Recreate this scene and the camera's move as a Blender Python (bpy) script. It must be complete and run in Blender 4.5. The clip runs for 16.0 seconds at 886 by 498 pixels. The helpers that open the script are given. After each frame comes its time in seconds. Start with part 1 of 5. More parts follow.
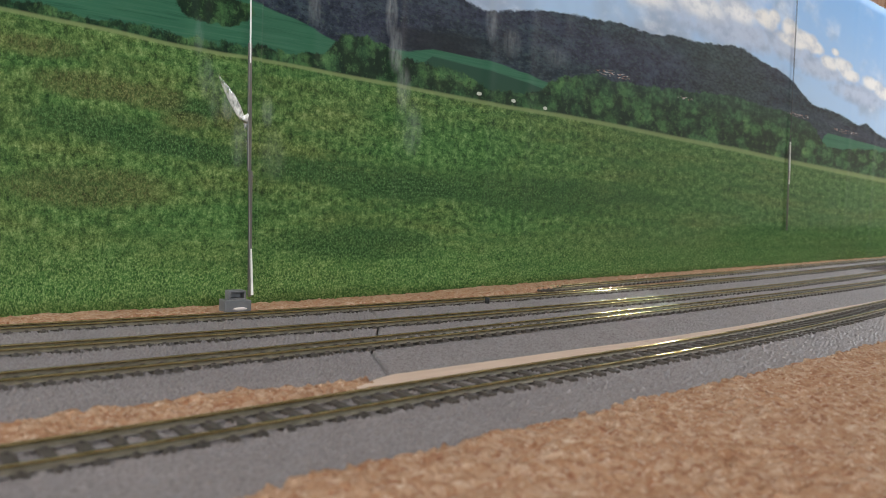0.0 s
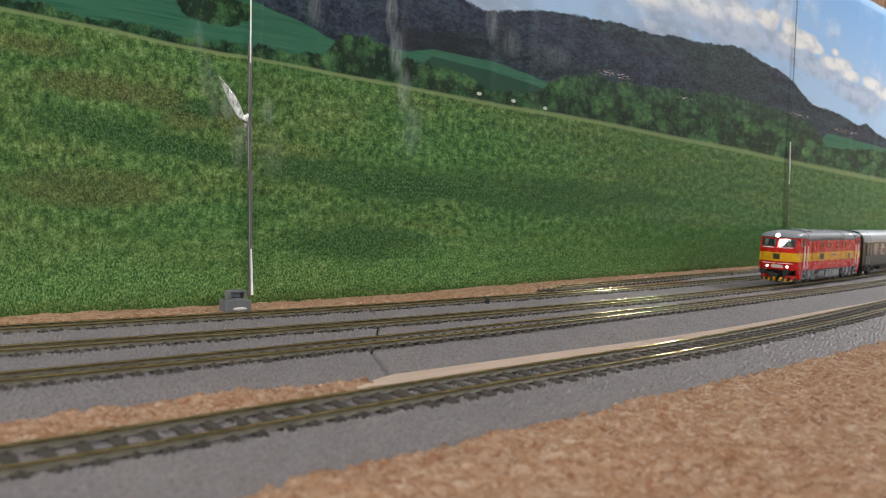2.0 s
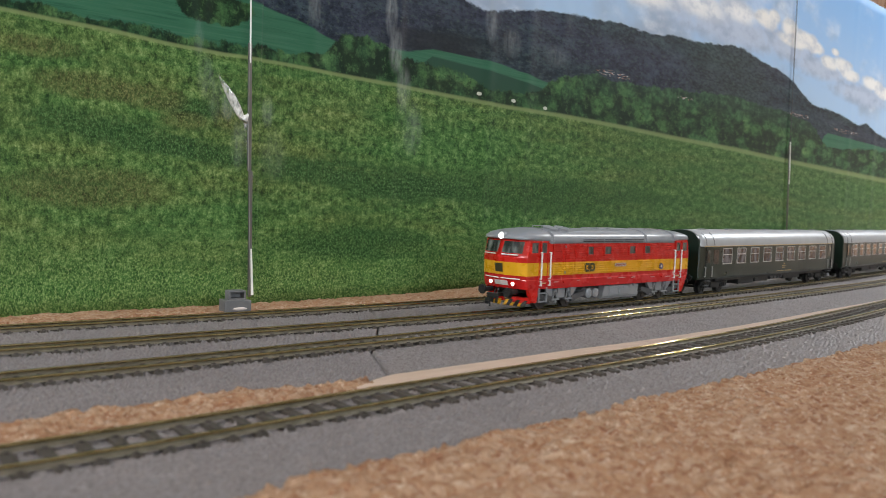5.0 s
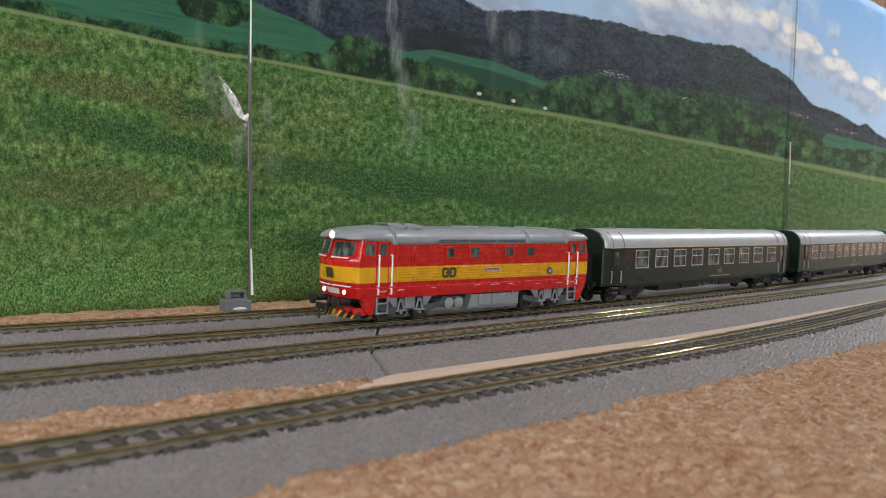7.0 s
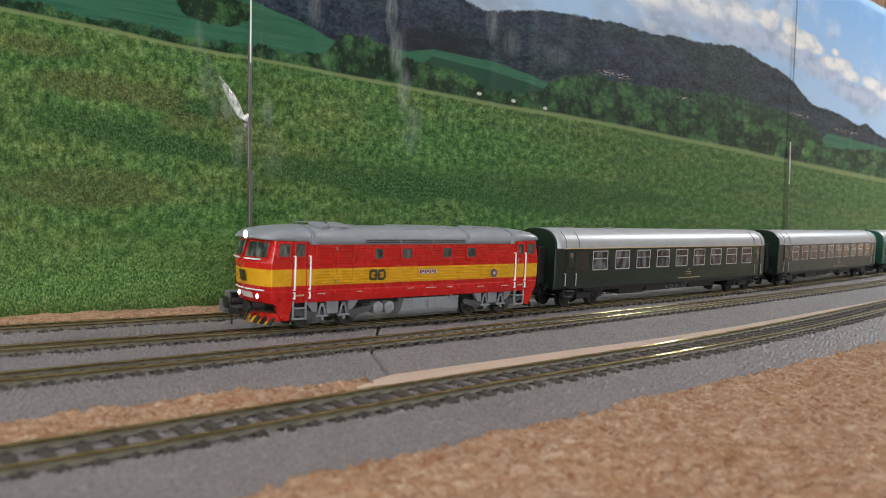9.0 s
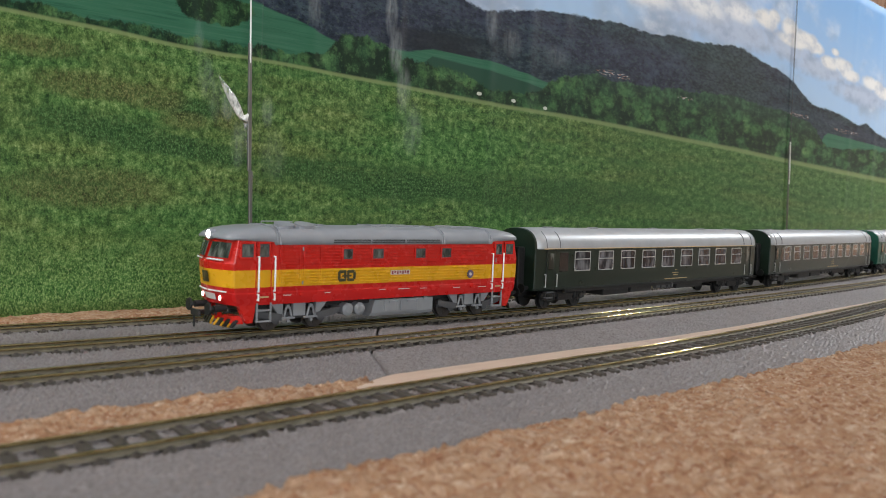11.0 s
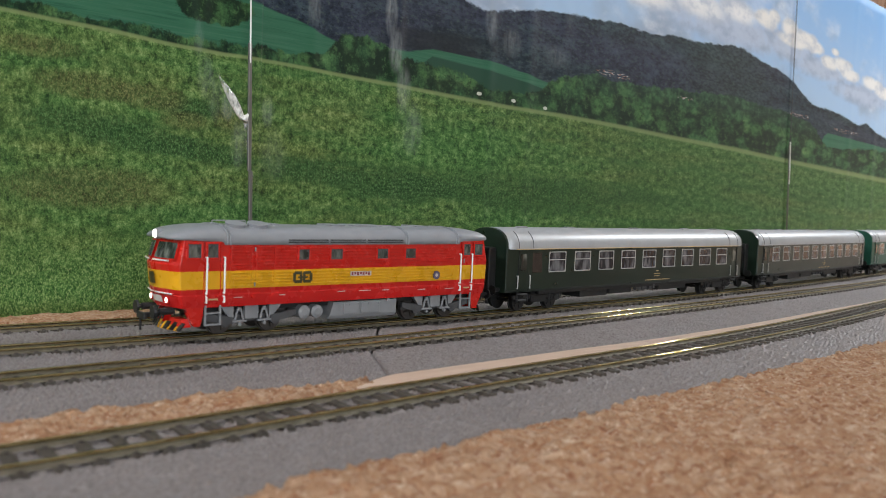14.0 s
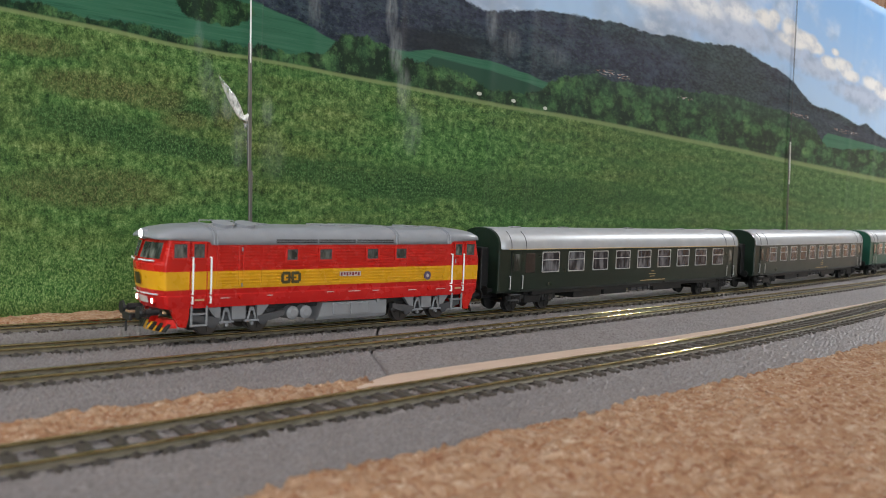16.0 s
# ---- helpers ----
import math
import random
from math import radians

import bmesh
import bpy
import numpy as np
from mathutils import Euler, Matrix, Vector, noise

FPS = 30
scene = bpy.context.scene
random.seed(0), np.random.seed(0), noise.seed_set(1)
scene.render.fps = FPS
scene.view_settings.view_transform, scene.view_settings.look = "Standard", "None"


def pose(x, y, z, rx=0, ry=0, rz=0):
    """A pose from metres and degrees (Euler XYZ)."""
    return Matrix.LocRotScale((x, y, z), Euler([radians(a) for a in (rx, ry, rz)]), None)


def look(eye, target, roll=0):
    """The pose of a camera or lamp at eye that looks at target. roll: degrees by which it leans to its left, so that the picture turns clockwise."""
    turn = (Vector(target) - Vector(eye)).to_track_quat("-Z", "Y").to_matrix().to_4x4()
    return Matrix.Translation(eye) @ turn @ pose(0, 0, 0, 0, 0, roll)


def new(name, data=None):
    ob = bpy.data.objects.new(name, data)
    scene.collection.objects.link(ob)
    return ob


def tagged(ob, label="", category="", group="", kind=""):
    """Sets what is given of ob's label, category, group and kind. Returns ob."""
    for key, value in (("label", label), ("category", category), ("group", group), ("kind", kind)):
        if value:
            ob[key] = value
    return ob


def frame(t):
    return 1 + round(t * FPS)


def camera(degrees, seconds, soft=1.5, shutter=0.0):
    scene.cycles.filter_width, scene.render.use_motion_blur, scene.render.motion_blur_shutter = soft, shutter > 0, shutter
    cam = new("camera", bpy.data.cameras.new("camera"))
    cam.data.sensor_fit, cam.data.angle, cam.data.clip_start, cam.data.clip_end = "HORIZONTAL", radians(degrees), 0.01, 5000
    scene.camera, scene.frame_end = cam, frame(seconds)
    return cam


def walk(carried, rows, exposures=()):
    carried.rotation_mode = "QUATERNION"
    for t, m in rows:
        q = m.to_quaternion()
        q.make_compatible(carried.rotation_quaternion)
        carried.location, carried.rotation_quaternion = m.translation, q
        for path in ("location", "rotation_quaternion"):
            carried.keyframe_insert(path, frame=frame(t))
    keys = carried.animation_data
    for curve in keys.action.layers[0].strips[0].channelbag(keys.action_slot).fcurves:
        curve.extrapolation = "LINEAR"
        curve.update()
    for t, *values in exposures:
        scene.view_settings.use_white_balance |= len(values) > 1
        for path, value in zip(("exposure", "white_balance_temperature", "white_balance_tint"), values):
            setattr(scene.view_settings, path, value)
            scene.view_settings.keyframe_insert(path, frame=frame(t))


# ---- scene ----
# A model railway at 1:87. z = 0 is the rail top of the main line, x runs along the tracks.
MM = 0.001
cam = camera(56.03, 16.0, soft=0.75, shutter=0.4)
EYE = Vector((0.0, -0.356, 0.0609))
YAW, PITCH = radians(37.279), radians(-3.349)
AIM = Vector((math.sin(YAW) * math.cos(PITCH), math.cos(YAW) * math.cos(PITCH), math.sin(PITCH)))
walk(cam, [(0.0, look(EYE, EYE + AIM, 2.315)), (16.0, look(EYE, EYE + AIM, 2.315))])
cam.data.dof.use_dof = True
cam.data.dof.focus_distance = 0.50
cam.data.dof.aperture_fstop = 20.0

# ---- light: unseen ceiling fittings, the second an added fill, and daylight through the room's window ----
world = bpy.data.worlds.new("room_air")
scene.world = world
world.use_nodes = True
_sky = world.node_tree.nodes.new("ShaderNodeTexSky")
_sky.sky_type, _sky.sun_disc = "NISHITA", False
_sky.sun_elevation, _sky.sun_rotation = radians(50), radians(20)
world.node_tree.links.new(_sky.outputs[0], world.node_tree.nodes["Background"].inputs[0])
world.node_tree.nodes["Background"].inputs[1].default_value = 0.15
scene.view_settings.exposure = 0.0
CEIL = 1.45
# first lamp follows the rail glints; the second is added to fill the left
LAMPS = [((2.60, -0.25), (0.10, 0.28), 60.0), ((-1.35, -0.1), (0.16, 1.0), 54.0)]
WINDOW = (-1.3, 0.0, 0.12, 1.15)      # west and east side, sill and head, in the south wall


def ceiling_lamps():
    for (x, y), (sx, sy), watts in LAMPS:
        data = bpy.data.lights.new("tube_light", "AREA")
        data.shape, data.size, data.size_y, data.energy = "RECTANGLE", sx, sy, watts
        data.color = (0.965, 1.0, 1.03)
        ob = new("tube_light", data)
        ob.location = (x, y, CEIL - 0.085)

    x0, x1, z0, z1 = WINDOW
    data = bpy.data.lights.new("window_daylight", "AREA")
    data.shape, data.size, data.size_y, data.energy, data.color = "RECTANGLE", x1 - x0 - 0.1, z1 - z0 - 0.1, 37.0, (0.88, 0.95, 1.0)
    ob = new("window_daylight", data)
    ob.matrix_basis = look(((x0 + x1) / 2, -2.86, (z0 + z1) / 2), ((x0 + x1) / 2, 0, (z0 + z1) / 2))


ceiling_lamps()


# ---- node helpers ----
class Tree:
    def __init__(self, name):
        self.mat = bpy.data.materials.new(name)
        self.mat.use_nodes = True
        self.t = self.mat.node_tree
        self.bsdf = self.t.nodes["Principled BSDF"]

    def put(self, sock, v):
        if isinstance(v, bpy.types.NodeSocket):
            self.t.links.new(v, sock)
        elif isinstance(v, (tuple, list)) and len(v) == 3 and sock.type == "RGBA":
            sock.default_value = (*v, 1)
        else:
            sock.default_value = v

    def node(self, kind, **inputs):
        n = self.t.nodes.new(kind)
        for k, v in inputs.items():
            self.put(n.inputs[k], v)
        return n

    def math(self, op, a, b=0.0, c=0.0):
        n = self.t.nodes.new("ShaderNodeMath")
        n.operation = op
        for i, v in enumerate((a, b, c)):
            self.put(n.inputs[i], v)
        return n.outputs[0]

    def coords(self, which="Object"):
        return self.t.nodes.new("ShaderNodeTexCoord").outputs[which]

    def scaled(self, vec, sx, sy, sz):
        n = self.t.nodes.new("ShaderNodeMapping")
        self.put(n.inputs["Vector"], vec)
        n.inputs["Scale"].default_value = (sx, sy, sz)
        return n.outputs[0]

    def noise(self, vec, scale, detail=4.0, rough=0.55):
        n = self.node("ShaderNodeTexNoise", Scale=scale, Detail=detail, Roughness=rough)
        self.put(n.inputs["Vector"], vec)
        return n.outputs["Fac"]

    def voronoi(self, vec, scale, out="Distance", feature="F1"):
        n = self.node("ShaderNodeTexVoronoi", Scale=scale)
        n.feature = feature
        self.put(n.inputs["Vector"], vec)
        return n.outputs[out]

    def ramp(self, fac, *stops):
        n = self.t.nodes.new("ShaderNodeValToRGB")
        self.put(n.inputs[0], fac)
        e = n.color_ramp.elements
        while len(e) < len(stops):
            e.new(0.5)
        for el, (p, c) in zip(e, stops):
            el.position = p
            el.color = (*c, 1) if isinstance(c, tuple) else (c, c, c, 1)
        return n.outputs[0]

    def mix(self, fac, a, b, kind="MIX"):
        n = self.t.nodes.new("ShaderNodeMix")
        n.data_type, n.blend_type = "RGBA", kind
        self.put(n.inputs[0], fac)
        self.put(n.inputs[6], a)
        self.put(n.inputs[7], b)
        return n.outputs[2]

    def step(self, x, lo, hi):
        n = self.t.nodes.new("ShaderNodeMapRange")
        n.interpolation_type = "SMOOTHSTEP"
        self.put(n.inputs[0], x)
        self.put(n.inputs[1], lo)
        self.put(n.inputs[2], hi)
        return n.outputs[0]

    def curve(self, x, pts):
        """A height over x, both in 0..1."""
        n = self.t.nodes.new("ShaderNodeFloatCurve")
        self.put(n.inputs["Value"], x)
        c = n.mapping.curves[0]
        for i, (px, py) in enumerate(pts):
            if i == 0:
                c.points[0].location = (px, py)
            elif i == len(pts) - 1:
                c.points[-1].location = (px, py)
            else:
                c.points.new(px, py)
        for p in c.points:
            p.handle_type = "VECTOR"
        n.mapping.update()
        return n.outputs[0]

    def bump(self, height, dist, strength=1.0):
        n = self.node("ShaderNodeBump", Strength=strength, Distance=dist)
        self.put(n.inputs["Height"], height)
        self.put(self.bsdf.inputs["Normal"], n.outputs[0])

    def done(self, color=None, rough=0.5, metal=0.0, spec=None, **more):
        if color is not None:
            self.put(self.bsdf.inputs["Base Color"], color)
        self.put(self.bsdf.inputs["Roughness"], rough)
        self.put(self.bsdf.inputs["Metallic"], metal)
        if spec is not None:
            self.put(self.bsdf.inputs["Specular IOR Level"], spec)
        for k, v in more.items():
            self.put(self.bsdf.inputs[k.replace("_", " ")], v)
        return self.mat


def paint(name, rgb, rough=0.4, metal=0.0, vary=0.05, scale=120.0, relief=0.00003, dust=0.06):
    """Sprayed or moulded model plastic: slight mottling, dust in the grain and a fine relief."""
    t = Tree(name)
    co = t.coords()
    a = t.noise(co, scale, 3)
    b = t.noise(co, scale * 11, 2)
    dark = tuple(c * (1 - vary) for c in rgb)
    light = tuple(min(1, c * (1 + vary)) for c in rgb)
    col = t.mix(t.step(a, 0.3, 0.7), dark, light)
    col = t.mix(t.math("MULTIPLY", t.step(b, 0.5, 0.8), dust), col, (0.45, 0.42, 0.38))
    r = t.math("ADD", t.math("MULTIPLY", a, 0.16), rough - 0.08)
    t.bump(b, relief, 0.6)
    return t.done(col, r, metal)


def glazing(name, dark, pale):
    """Tinted model glazing with the dim fittings behind it."""
    t = Tree(name)
    n = t.noise(t.scaled(t.coords(), 1.0, 1.0, 0.35), 210.0, 3)
    return t.done(t.mix(t.step(n, 0.42, 0.72), dark, pale), 0.06)


def glow(name, rgb, strength):
    t = Tree(name)
    return t.done((0.9, 0.9, 0.9), 0.2, Emission_Color=rgb, Emission_Strength=strength)


def clear_film():
    t = Tree("torn_clear_film")
    n = t.step(t.noise(t.scaled(t.coords(), 1.0, 1.0, 0.5), 330.0, 4), 0.36, 0.66)
    sep = t.node("ShaderNodeSeparateXYZ")
    t.put(sep.inputs[0], t.coords())
    # whitest near the tip: the fold's bright reflection put into the alpha
    sheen_mask = t.math("ADD", t.math("MULTIPLY", t.step(sep.outputs[2], 0.134, 0.106), t.step(sep.outputs[2], 0.099, 0.105)), 0.10)
    a = t.math("MULTIPLY", t.math("ADD", t.math("MULTIPLY", n, 0.6), 0.25), sheen_mask)
    return t.done((0.95, 0.95, 0.93), 0.12, Alpha=a)


def cork_material():
    t = Tree("pressed_cork")
    co = t.coords()
    warp = t.node("ShaderNodeVectorMath")
    n = t.node("ShaderNodeTexNoise", Scale=260.0, Detail=2.0)
    t.put(n.inputs["Vector"], co)
    warp.operation = "MULTIPLY_ADD"
    t.put(warp.inputs[0], n.outputs["Color"])
    warp.inputs[1].default_value = (0.0028, 0.0028, 0.0028)
    t.put(warp.inputs[2], co)
    v = warp.outputs[0]
    cells = t.voronoi(v, 330.0, "Color")
    sep = t.node("ShaderNodeSeparateColor")
    t.put(sep.inputs[0], cells)
    dist = t.voronoi(v, 330.0)
    grain = t.ramp(sep.outputs[0], (0.0, (0.25, 0.110, 0.055)), (0.14, (0.36, 0.188, 0.102)), (0.5, (0.42, 0.250, 0.148)), (0.86, (0.47, 0.305, 0.195)), (1.0, (0.60, 0.46, 0.34)))
    fine = t.noise(co, 1500.0, 3)
    crumb = t.noise(co, 210.0, 4, 0.6)
    grain = t.mix(0.5, grain, t.ramp(crumb, (0.34, (0.220, 0.090, 0.045)), (0.43, (0.355, 0.185, 0.098)), (0.52, (0.425, 0.255, 0.150)), (0.59, (0.490, 0.325, 0.210)), (0.68, (0.640, 0.500, 0.380))))
    big = t.noise(co, 28.0, 3)
    col = t.mix(t.math("MULTIPLY", t.step(fine, 0.45, 0.75), 0.35), grain, (0.42, 0.20, 0.10))
    chips = t.step(t.noise(co, 400.0, 2), 0.56, 0.66)
    col = t.mix(t.math("MULTIPLY", chips, 0.75), col, (0.25, 0.088, 0.040))
    flakes = t.step(t.noise(co, 610.0, 2), 0.57, 0.67)
    col = t.mix(t.math("MULTIPLY", flakes, 0.7), col, (0.64, 0.49, 0.37))
    col = t.mix(t.math("MULTIPLY", t.step(big, 0.35, 0.7), 0.25), col, (0.40, 0.26, 0.17))
    small = t.voronoi(v, 1000.0)
    h = t.math("SUBTRACT", t.math("ADD", t.math("MULTIPLY", fine, 0.5), crumb), t.math("ADD", dist, t.math("MULTIPLY", small, 0.5)))
    t.bump(h, 0.0011, 1.0)
    return t.done(col, 0.9, spec=0.2)


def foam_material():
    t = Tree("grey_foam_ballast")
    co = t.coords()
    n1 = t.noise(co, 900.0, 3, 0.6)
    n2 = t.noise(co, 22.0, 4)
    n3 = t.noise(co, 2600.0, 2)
    # dips of the fine grain are darker: pit shade put into the colour
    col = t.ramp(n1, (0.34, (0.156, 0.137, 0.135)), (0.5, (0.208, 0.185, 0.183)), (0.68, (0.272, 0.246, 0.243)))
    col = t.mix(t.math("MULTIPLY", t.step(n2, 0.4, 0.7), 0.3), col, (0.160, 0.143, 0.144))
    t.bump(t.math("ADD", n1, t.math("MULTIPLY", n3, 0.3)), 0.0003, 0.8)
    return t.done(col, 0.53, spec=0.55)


def rail_material():
    t = Tree("weathered_nickel_silver_rail")
    co = t.coords()
    n = t.noise(co, 90.0, 4)
    f = t.noise(co, 900.0, 2)
    col = t.mix(t.step(n, 0.35, 0.7), (0.46, 0.38, 0.20), (0.64, 0.55, 0.32))
    rough = t.math("ADD", t.math("MULTIPLY", f, 0.06), t.math("MULTIPLY", t.step(n, 0.40, 0.65), 0.03))
    return t.done(col, t.math("ADD", rough, 0.05), 1.0)


def rust_material():
    t = Tree("brown_rail_side")
    co = t.coords()
    n = t.noise(co, 300.0, 4)
    g = t.noise(co, 30.0, 3)
    col = t.ramp(n, (0.3, (0.100, 0.088, 0.062)), (0.7, (0.185, 0.164, 0.118)))
    col = t.mix(t.math("MULTIPLY", t.step(g, 0.4, 0.65), 0.4), col, (0.15, 0.125, 0.098))
    return t.done(col, 0.6, 0.0, spec=0.3)


def sleeper_material():
    t = Tree("dark_brown_plastic_sleeper")
    co = t.coords()
    info = t.t.nodes.new("ShaderNodeObjectInfo").outputs["Random"]
    n = t.noise(t.scaled(co, 5, 1, 1), 400.0, 3)
    col = t.ramp(n, (0.3, (0.032, 0.026, 0.021)), (0.75, (0.085, 0.070, 0.056)))
    col = t.mix(t.math("MULTIPLY", info, 0.35), col, (0.075, 0.062, 0.052))
    t.bump(n, 0.0001)
    return t.done(col, 0.65)


def board_material():
    t = Tree("pale_bare_wood")
    co = t.coords()
    n = t.noise(t.scaled(co, 1, 14, 14), 40.0, 4)
    f = t.noise(co, 600.0, 3)
    col = t.ramp(n, (0.3, (0.50, 0.362, 0.275)), (0.7, (0.61, 0.462, 0.365)))
    t.bump(f, 0.00008)
    return t.done(col, 0.55)


def wall_material(name, rgb):
    t = Tree(name)
    co = t.coords()
    n = t.noise(co, 3.0, 4)
    f = t.noise(co, 180.0, 3)
    t.bump(f, 0.0006)
    return t.done(t.mix(n, tuple(c * 0.93 for c in rgb), rgb), 0.85)


def wood_wall_material():
    t = Tree("brown_wood_panelling")
    co = t.coords()
    n = t.noise(t.scaled(co, 18, 18, 1), 9.0, 5)
    col = t.ramp(n, (0.3, (0.10, 0.045, 0.018)), (0.7, (0.24, 0.12, 0.055)))
    t.bump(n, 0.0005)
    return t.done(col, 0.5)


U0, U1 = -0.8, 2.4      # stretch of the printed landscape, along the backdrop


def poster_material():
    """A landscape print on glossy film: meadow, hedges, far fields, wooded ridge, sky with clouds."""
    t = Tree("printed_landscape_film")
    uv = t.coords("UV")
    sep = t.node("ShaderNodeSeparateXYZ")
    t.put(sep.inputs[0], uv)
    u, z = sep.outputs[0], sep.outputs[1]
    x01 = t.math("DIVIDE", t.math("SUBTRACT", u, U0), U1 - U0)
    ZS = 0.4
    # the photograph's grain widens towards the far end of the print
    far = t.math("MAXIMUM", t.math("ADD", t.math("MULTIPLY", t.math("ADD", u, 0.16), 2.5), 1.0), 0.05)
    comb = t.t.nodes.new("ShaderNodeCombineXYZ")
    t.put(comb.inputs[0], t.math("MULTIPLY", t.math("LOGARITHM", far, 2.71828), 0.4))
    t.put(comb.inputs[1], z)
    plain_uv = uv
    uv = comb.outputs[0]

    def line(pts):
        return t.math("MULTIPLY", t.curve(x01, [((a - U0) / (U1 - U0), b / ZS) for a, b in pts]), ZS)

    def above(level, noise_amp=0.0, noise=None, soft=0.0012):
        d = t.math("SUBTRACT", z, level)
        if noise is not None:
            d = t.math("ADD", d, t.math("MULTIPLY", t.math("SUBTRACT", noise, 0.5), noise_amp))
        return t.step(d, -soft, soft)

    # meadow
    turf = t.noise(t.scaled(uv, 0.8, 1.1, 1), 26.0, 12, 0.80)
    tuft = t.noise(t.scaled(uv, 0.8, 1.1, 1), 240.0, 4, 0.7)
    blades = t.noise(t.scaled(uv, 1.15, 0.75, 1), 210.0, 9, 0.92)
    blades = t.math("ADD", t.math("MULTIPLY", t.math("SUBTRACT", blades, 0.5), 1.35), t.math("ADD", 0.5, t.math("MULTIPLY", t.math("SUBTRACT", turf, 0.5), 0.12)))
    patch = t.noise(t.scaled(uv, 0.45, 1.6, 1), 22.0, 6, 0.66)
    sward = t.noise(t.scaled(uv, 0.30, 1.5, 1), 60.0, 4, 0.6)
    deep = t.ramp(blades, (0.36, (0.008, 0.034, 0.010)), (0.45, (0.034, 0.106, 0.026)), (0.52, (0.076, 0.190, 0.050)), (0.60, (0.165, 0.310, 0.098)), (0.70, (0.360, 0.500, 0.220)))
    dry = t.ramp(blades, (0.36, (0.018, 0.032, 0.010)), (0.45, (0.070, 0.104, 0.027)), (0.52, (0.138, 0.195, 0.055)), (0.60, (0.260, 0.325, 0.115)), (0.70, (0.470, 0.530, 0.250)))
    grain = t.noise(t.scaled(uv, 1.0, 0.6, 1), 900.0, 2, 0.6)
    straw = t.noise(t.scaled(uv, 1.5, 0.6, 1), 1700.0, 1, 0.5)
    blades = t.math("ADD", t.math("MULTIPLY", t.math("SUBTRACT", blades, 0.5), 0.18), t.math("ADD", 0.49, t.math("ADD", t.math("MULTIPLY", t.math("SUBTRACT", grain, 0.5), 0.95), t.math("MULTIPLY", t.math("SUBTRACT", straw, 0.5), 0.75))))
    lush = t.step(u, -0.02, 0.16)
    dryness = t.math("SUBTRACT", t.math("ADD", t.math("MULTIPLY", patch, 0.7), t.math("MULTIPLY", turf, 0.3)), t.math("MULTIPLY", lush, 0.045))
    grass = t.mix(t.step(dryness, 0.36, 0.68), deep, dry)

    def blot(cu, cz, ru, rz, lean=0.0):
        a = t.math("DIVIDE", t.math("SUBTRACT", u, cu), ru)
        b = t.math("DIVIDE", t.math("SUBTRACT", t.math("SUBTRACT", z, cz), t.math("MULTIPLY", t.math("SUBTRACT", u, cu), lean)), rz)
        r = t.math("ADD", t.math("ADD", t.math("MULTIPLY", a, a), t.math("MULTIPLY", b, b)), t.math("MULTIPLY", t.math("SUBTRACT", patch, 0.5), 3.0))
        return t.step(r, 1.3, 0.1)
    grass = t.mix(t.math("MULTIPLY", t.step(z, 0.055, 0.0), 0.55), grass, t.ramp(blades, (0.36, (0.014, 0.052, 0.014)), (0.46, (0.070, 0.180, 0.042)), (0.54, (0.150, 0.300, 0.082)), (0.68, (0.420, 0.540, 0.220))))
    # hollows of longer, darker grass and worn brownish places
    for cu, cz, ru, rz, lean in ((-0.085, 0.091, 0.060, 0.010, -0.12), (-0.030, 0.083, 0.030, 0.009, -0.15), (-0.043, 0.109, 0.020, 0.007, 0.0), (0.046, 0.078, 0.05, 0.014, 0.0), (0.117, 0.070, 0.06, 0.016, 0.0), (0.300, 0.070, 0.20, 0.018, 0.0), (0.090, 0.030, 0.08, 0.014, 0.0)):
        grass = t.mix(t.math("MULTIPLY", blot(cu, cz, ru, rz, lean), 0.72), grass, t.ramp(blades, (0.38, (0.010, 0.034, 0.010)), (0.54, (0.036, 0.104, 0.030)), (0.70, (0.120, 0.240, 0.085))))
    for cu, cz, ru, rz in ((-0.130, 0.1323, 0.025, 0.006), (-0.067, 0.1134, 0.022, 0.008), (-0.047, 0.1009, 0.016, 0.006), (-0.105, 0.1152, 0.030, 0.008), (-0.02, 0.104, 0.012, 0.010), (-0.10, 0.060, 0.050, 0.012)):
        grass = t.mix(t.math("MULTIPLY", blot(cu, cz, ru, rz), 0.5), grass, t.ramp(blades, (0.38, (0.040, 0.040, 0.014)), (0.54, (0.135, 0.125, 0.045)), (0.70, (0.290, 0.270, 0.120))))
    grass = t.mix(t.math("MULTIPLY", t.step(u, 0.12, 0.55), 0.36), grass, (0.040, 0.092, 0.026))
    grass = t.mix(t.math("MULTIPLY", t.step(sward, 0.50, 0.64), 0.28), grass, (0.030, 0.092, 0.026))
    # far fields
    fn = t.noise(t.scaled(uv, 0.3, 2.0, 1), 90.0, 3)
    furrow = t.noise(t.scaled(uv, 0.12, 3.0, 1), 150.0, 5, 0.7)
    field = t.mix(fn, (0.022, 0.115, 0.066), (0.050, 0.170, 0.098))
    field = t.mix(t.math("MULTIPLY", t.step(furrow, 0.50, 0.64), 0.45), field, (0.075, 0.185, 0.120))
    field = t.mix(t.math("MULTIPLY", t.step(furrow, 0.48, 0.36), 0.45), field, (0.014, 0.075, 0.046))
    # woods
    leaf = t.noise(t.scaled(uv, 1.0, 0.55, 1), 300.0, 5, 0.72)
    wob = t.node("ShaderNodeVectorMath")
    wob.operation = "MULTIPLY_ADD"
    wn = t.node("ShaderNodeTexNoise", Scale=120.0, Detail=4.0, Roughness=0.7)
    t.put(wn.inputs["Vector"], uv)
    t.put(wob.inputs[0], wn.outputs["Color"])
    wob.inputs[1].default_value = (0.008, 0.012, 0.0)
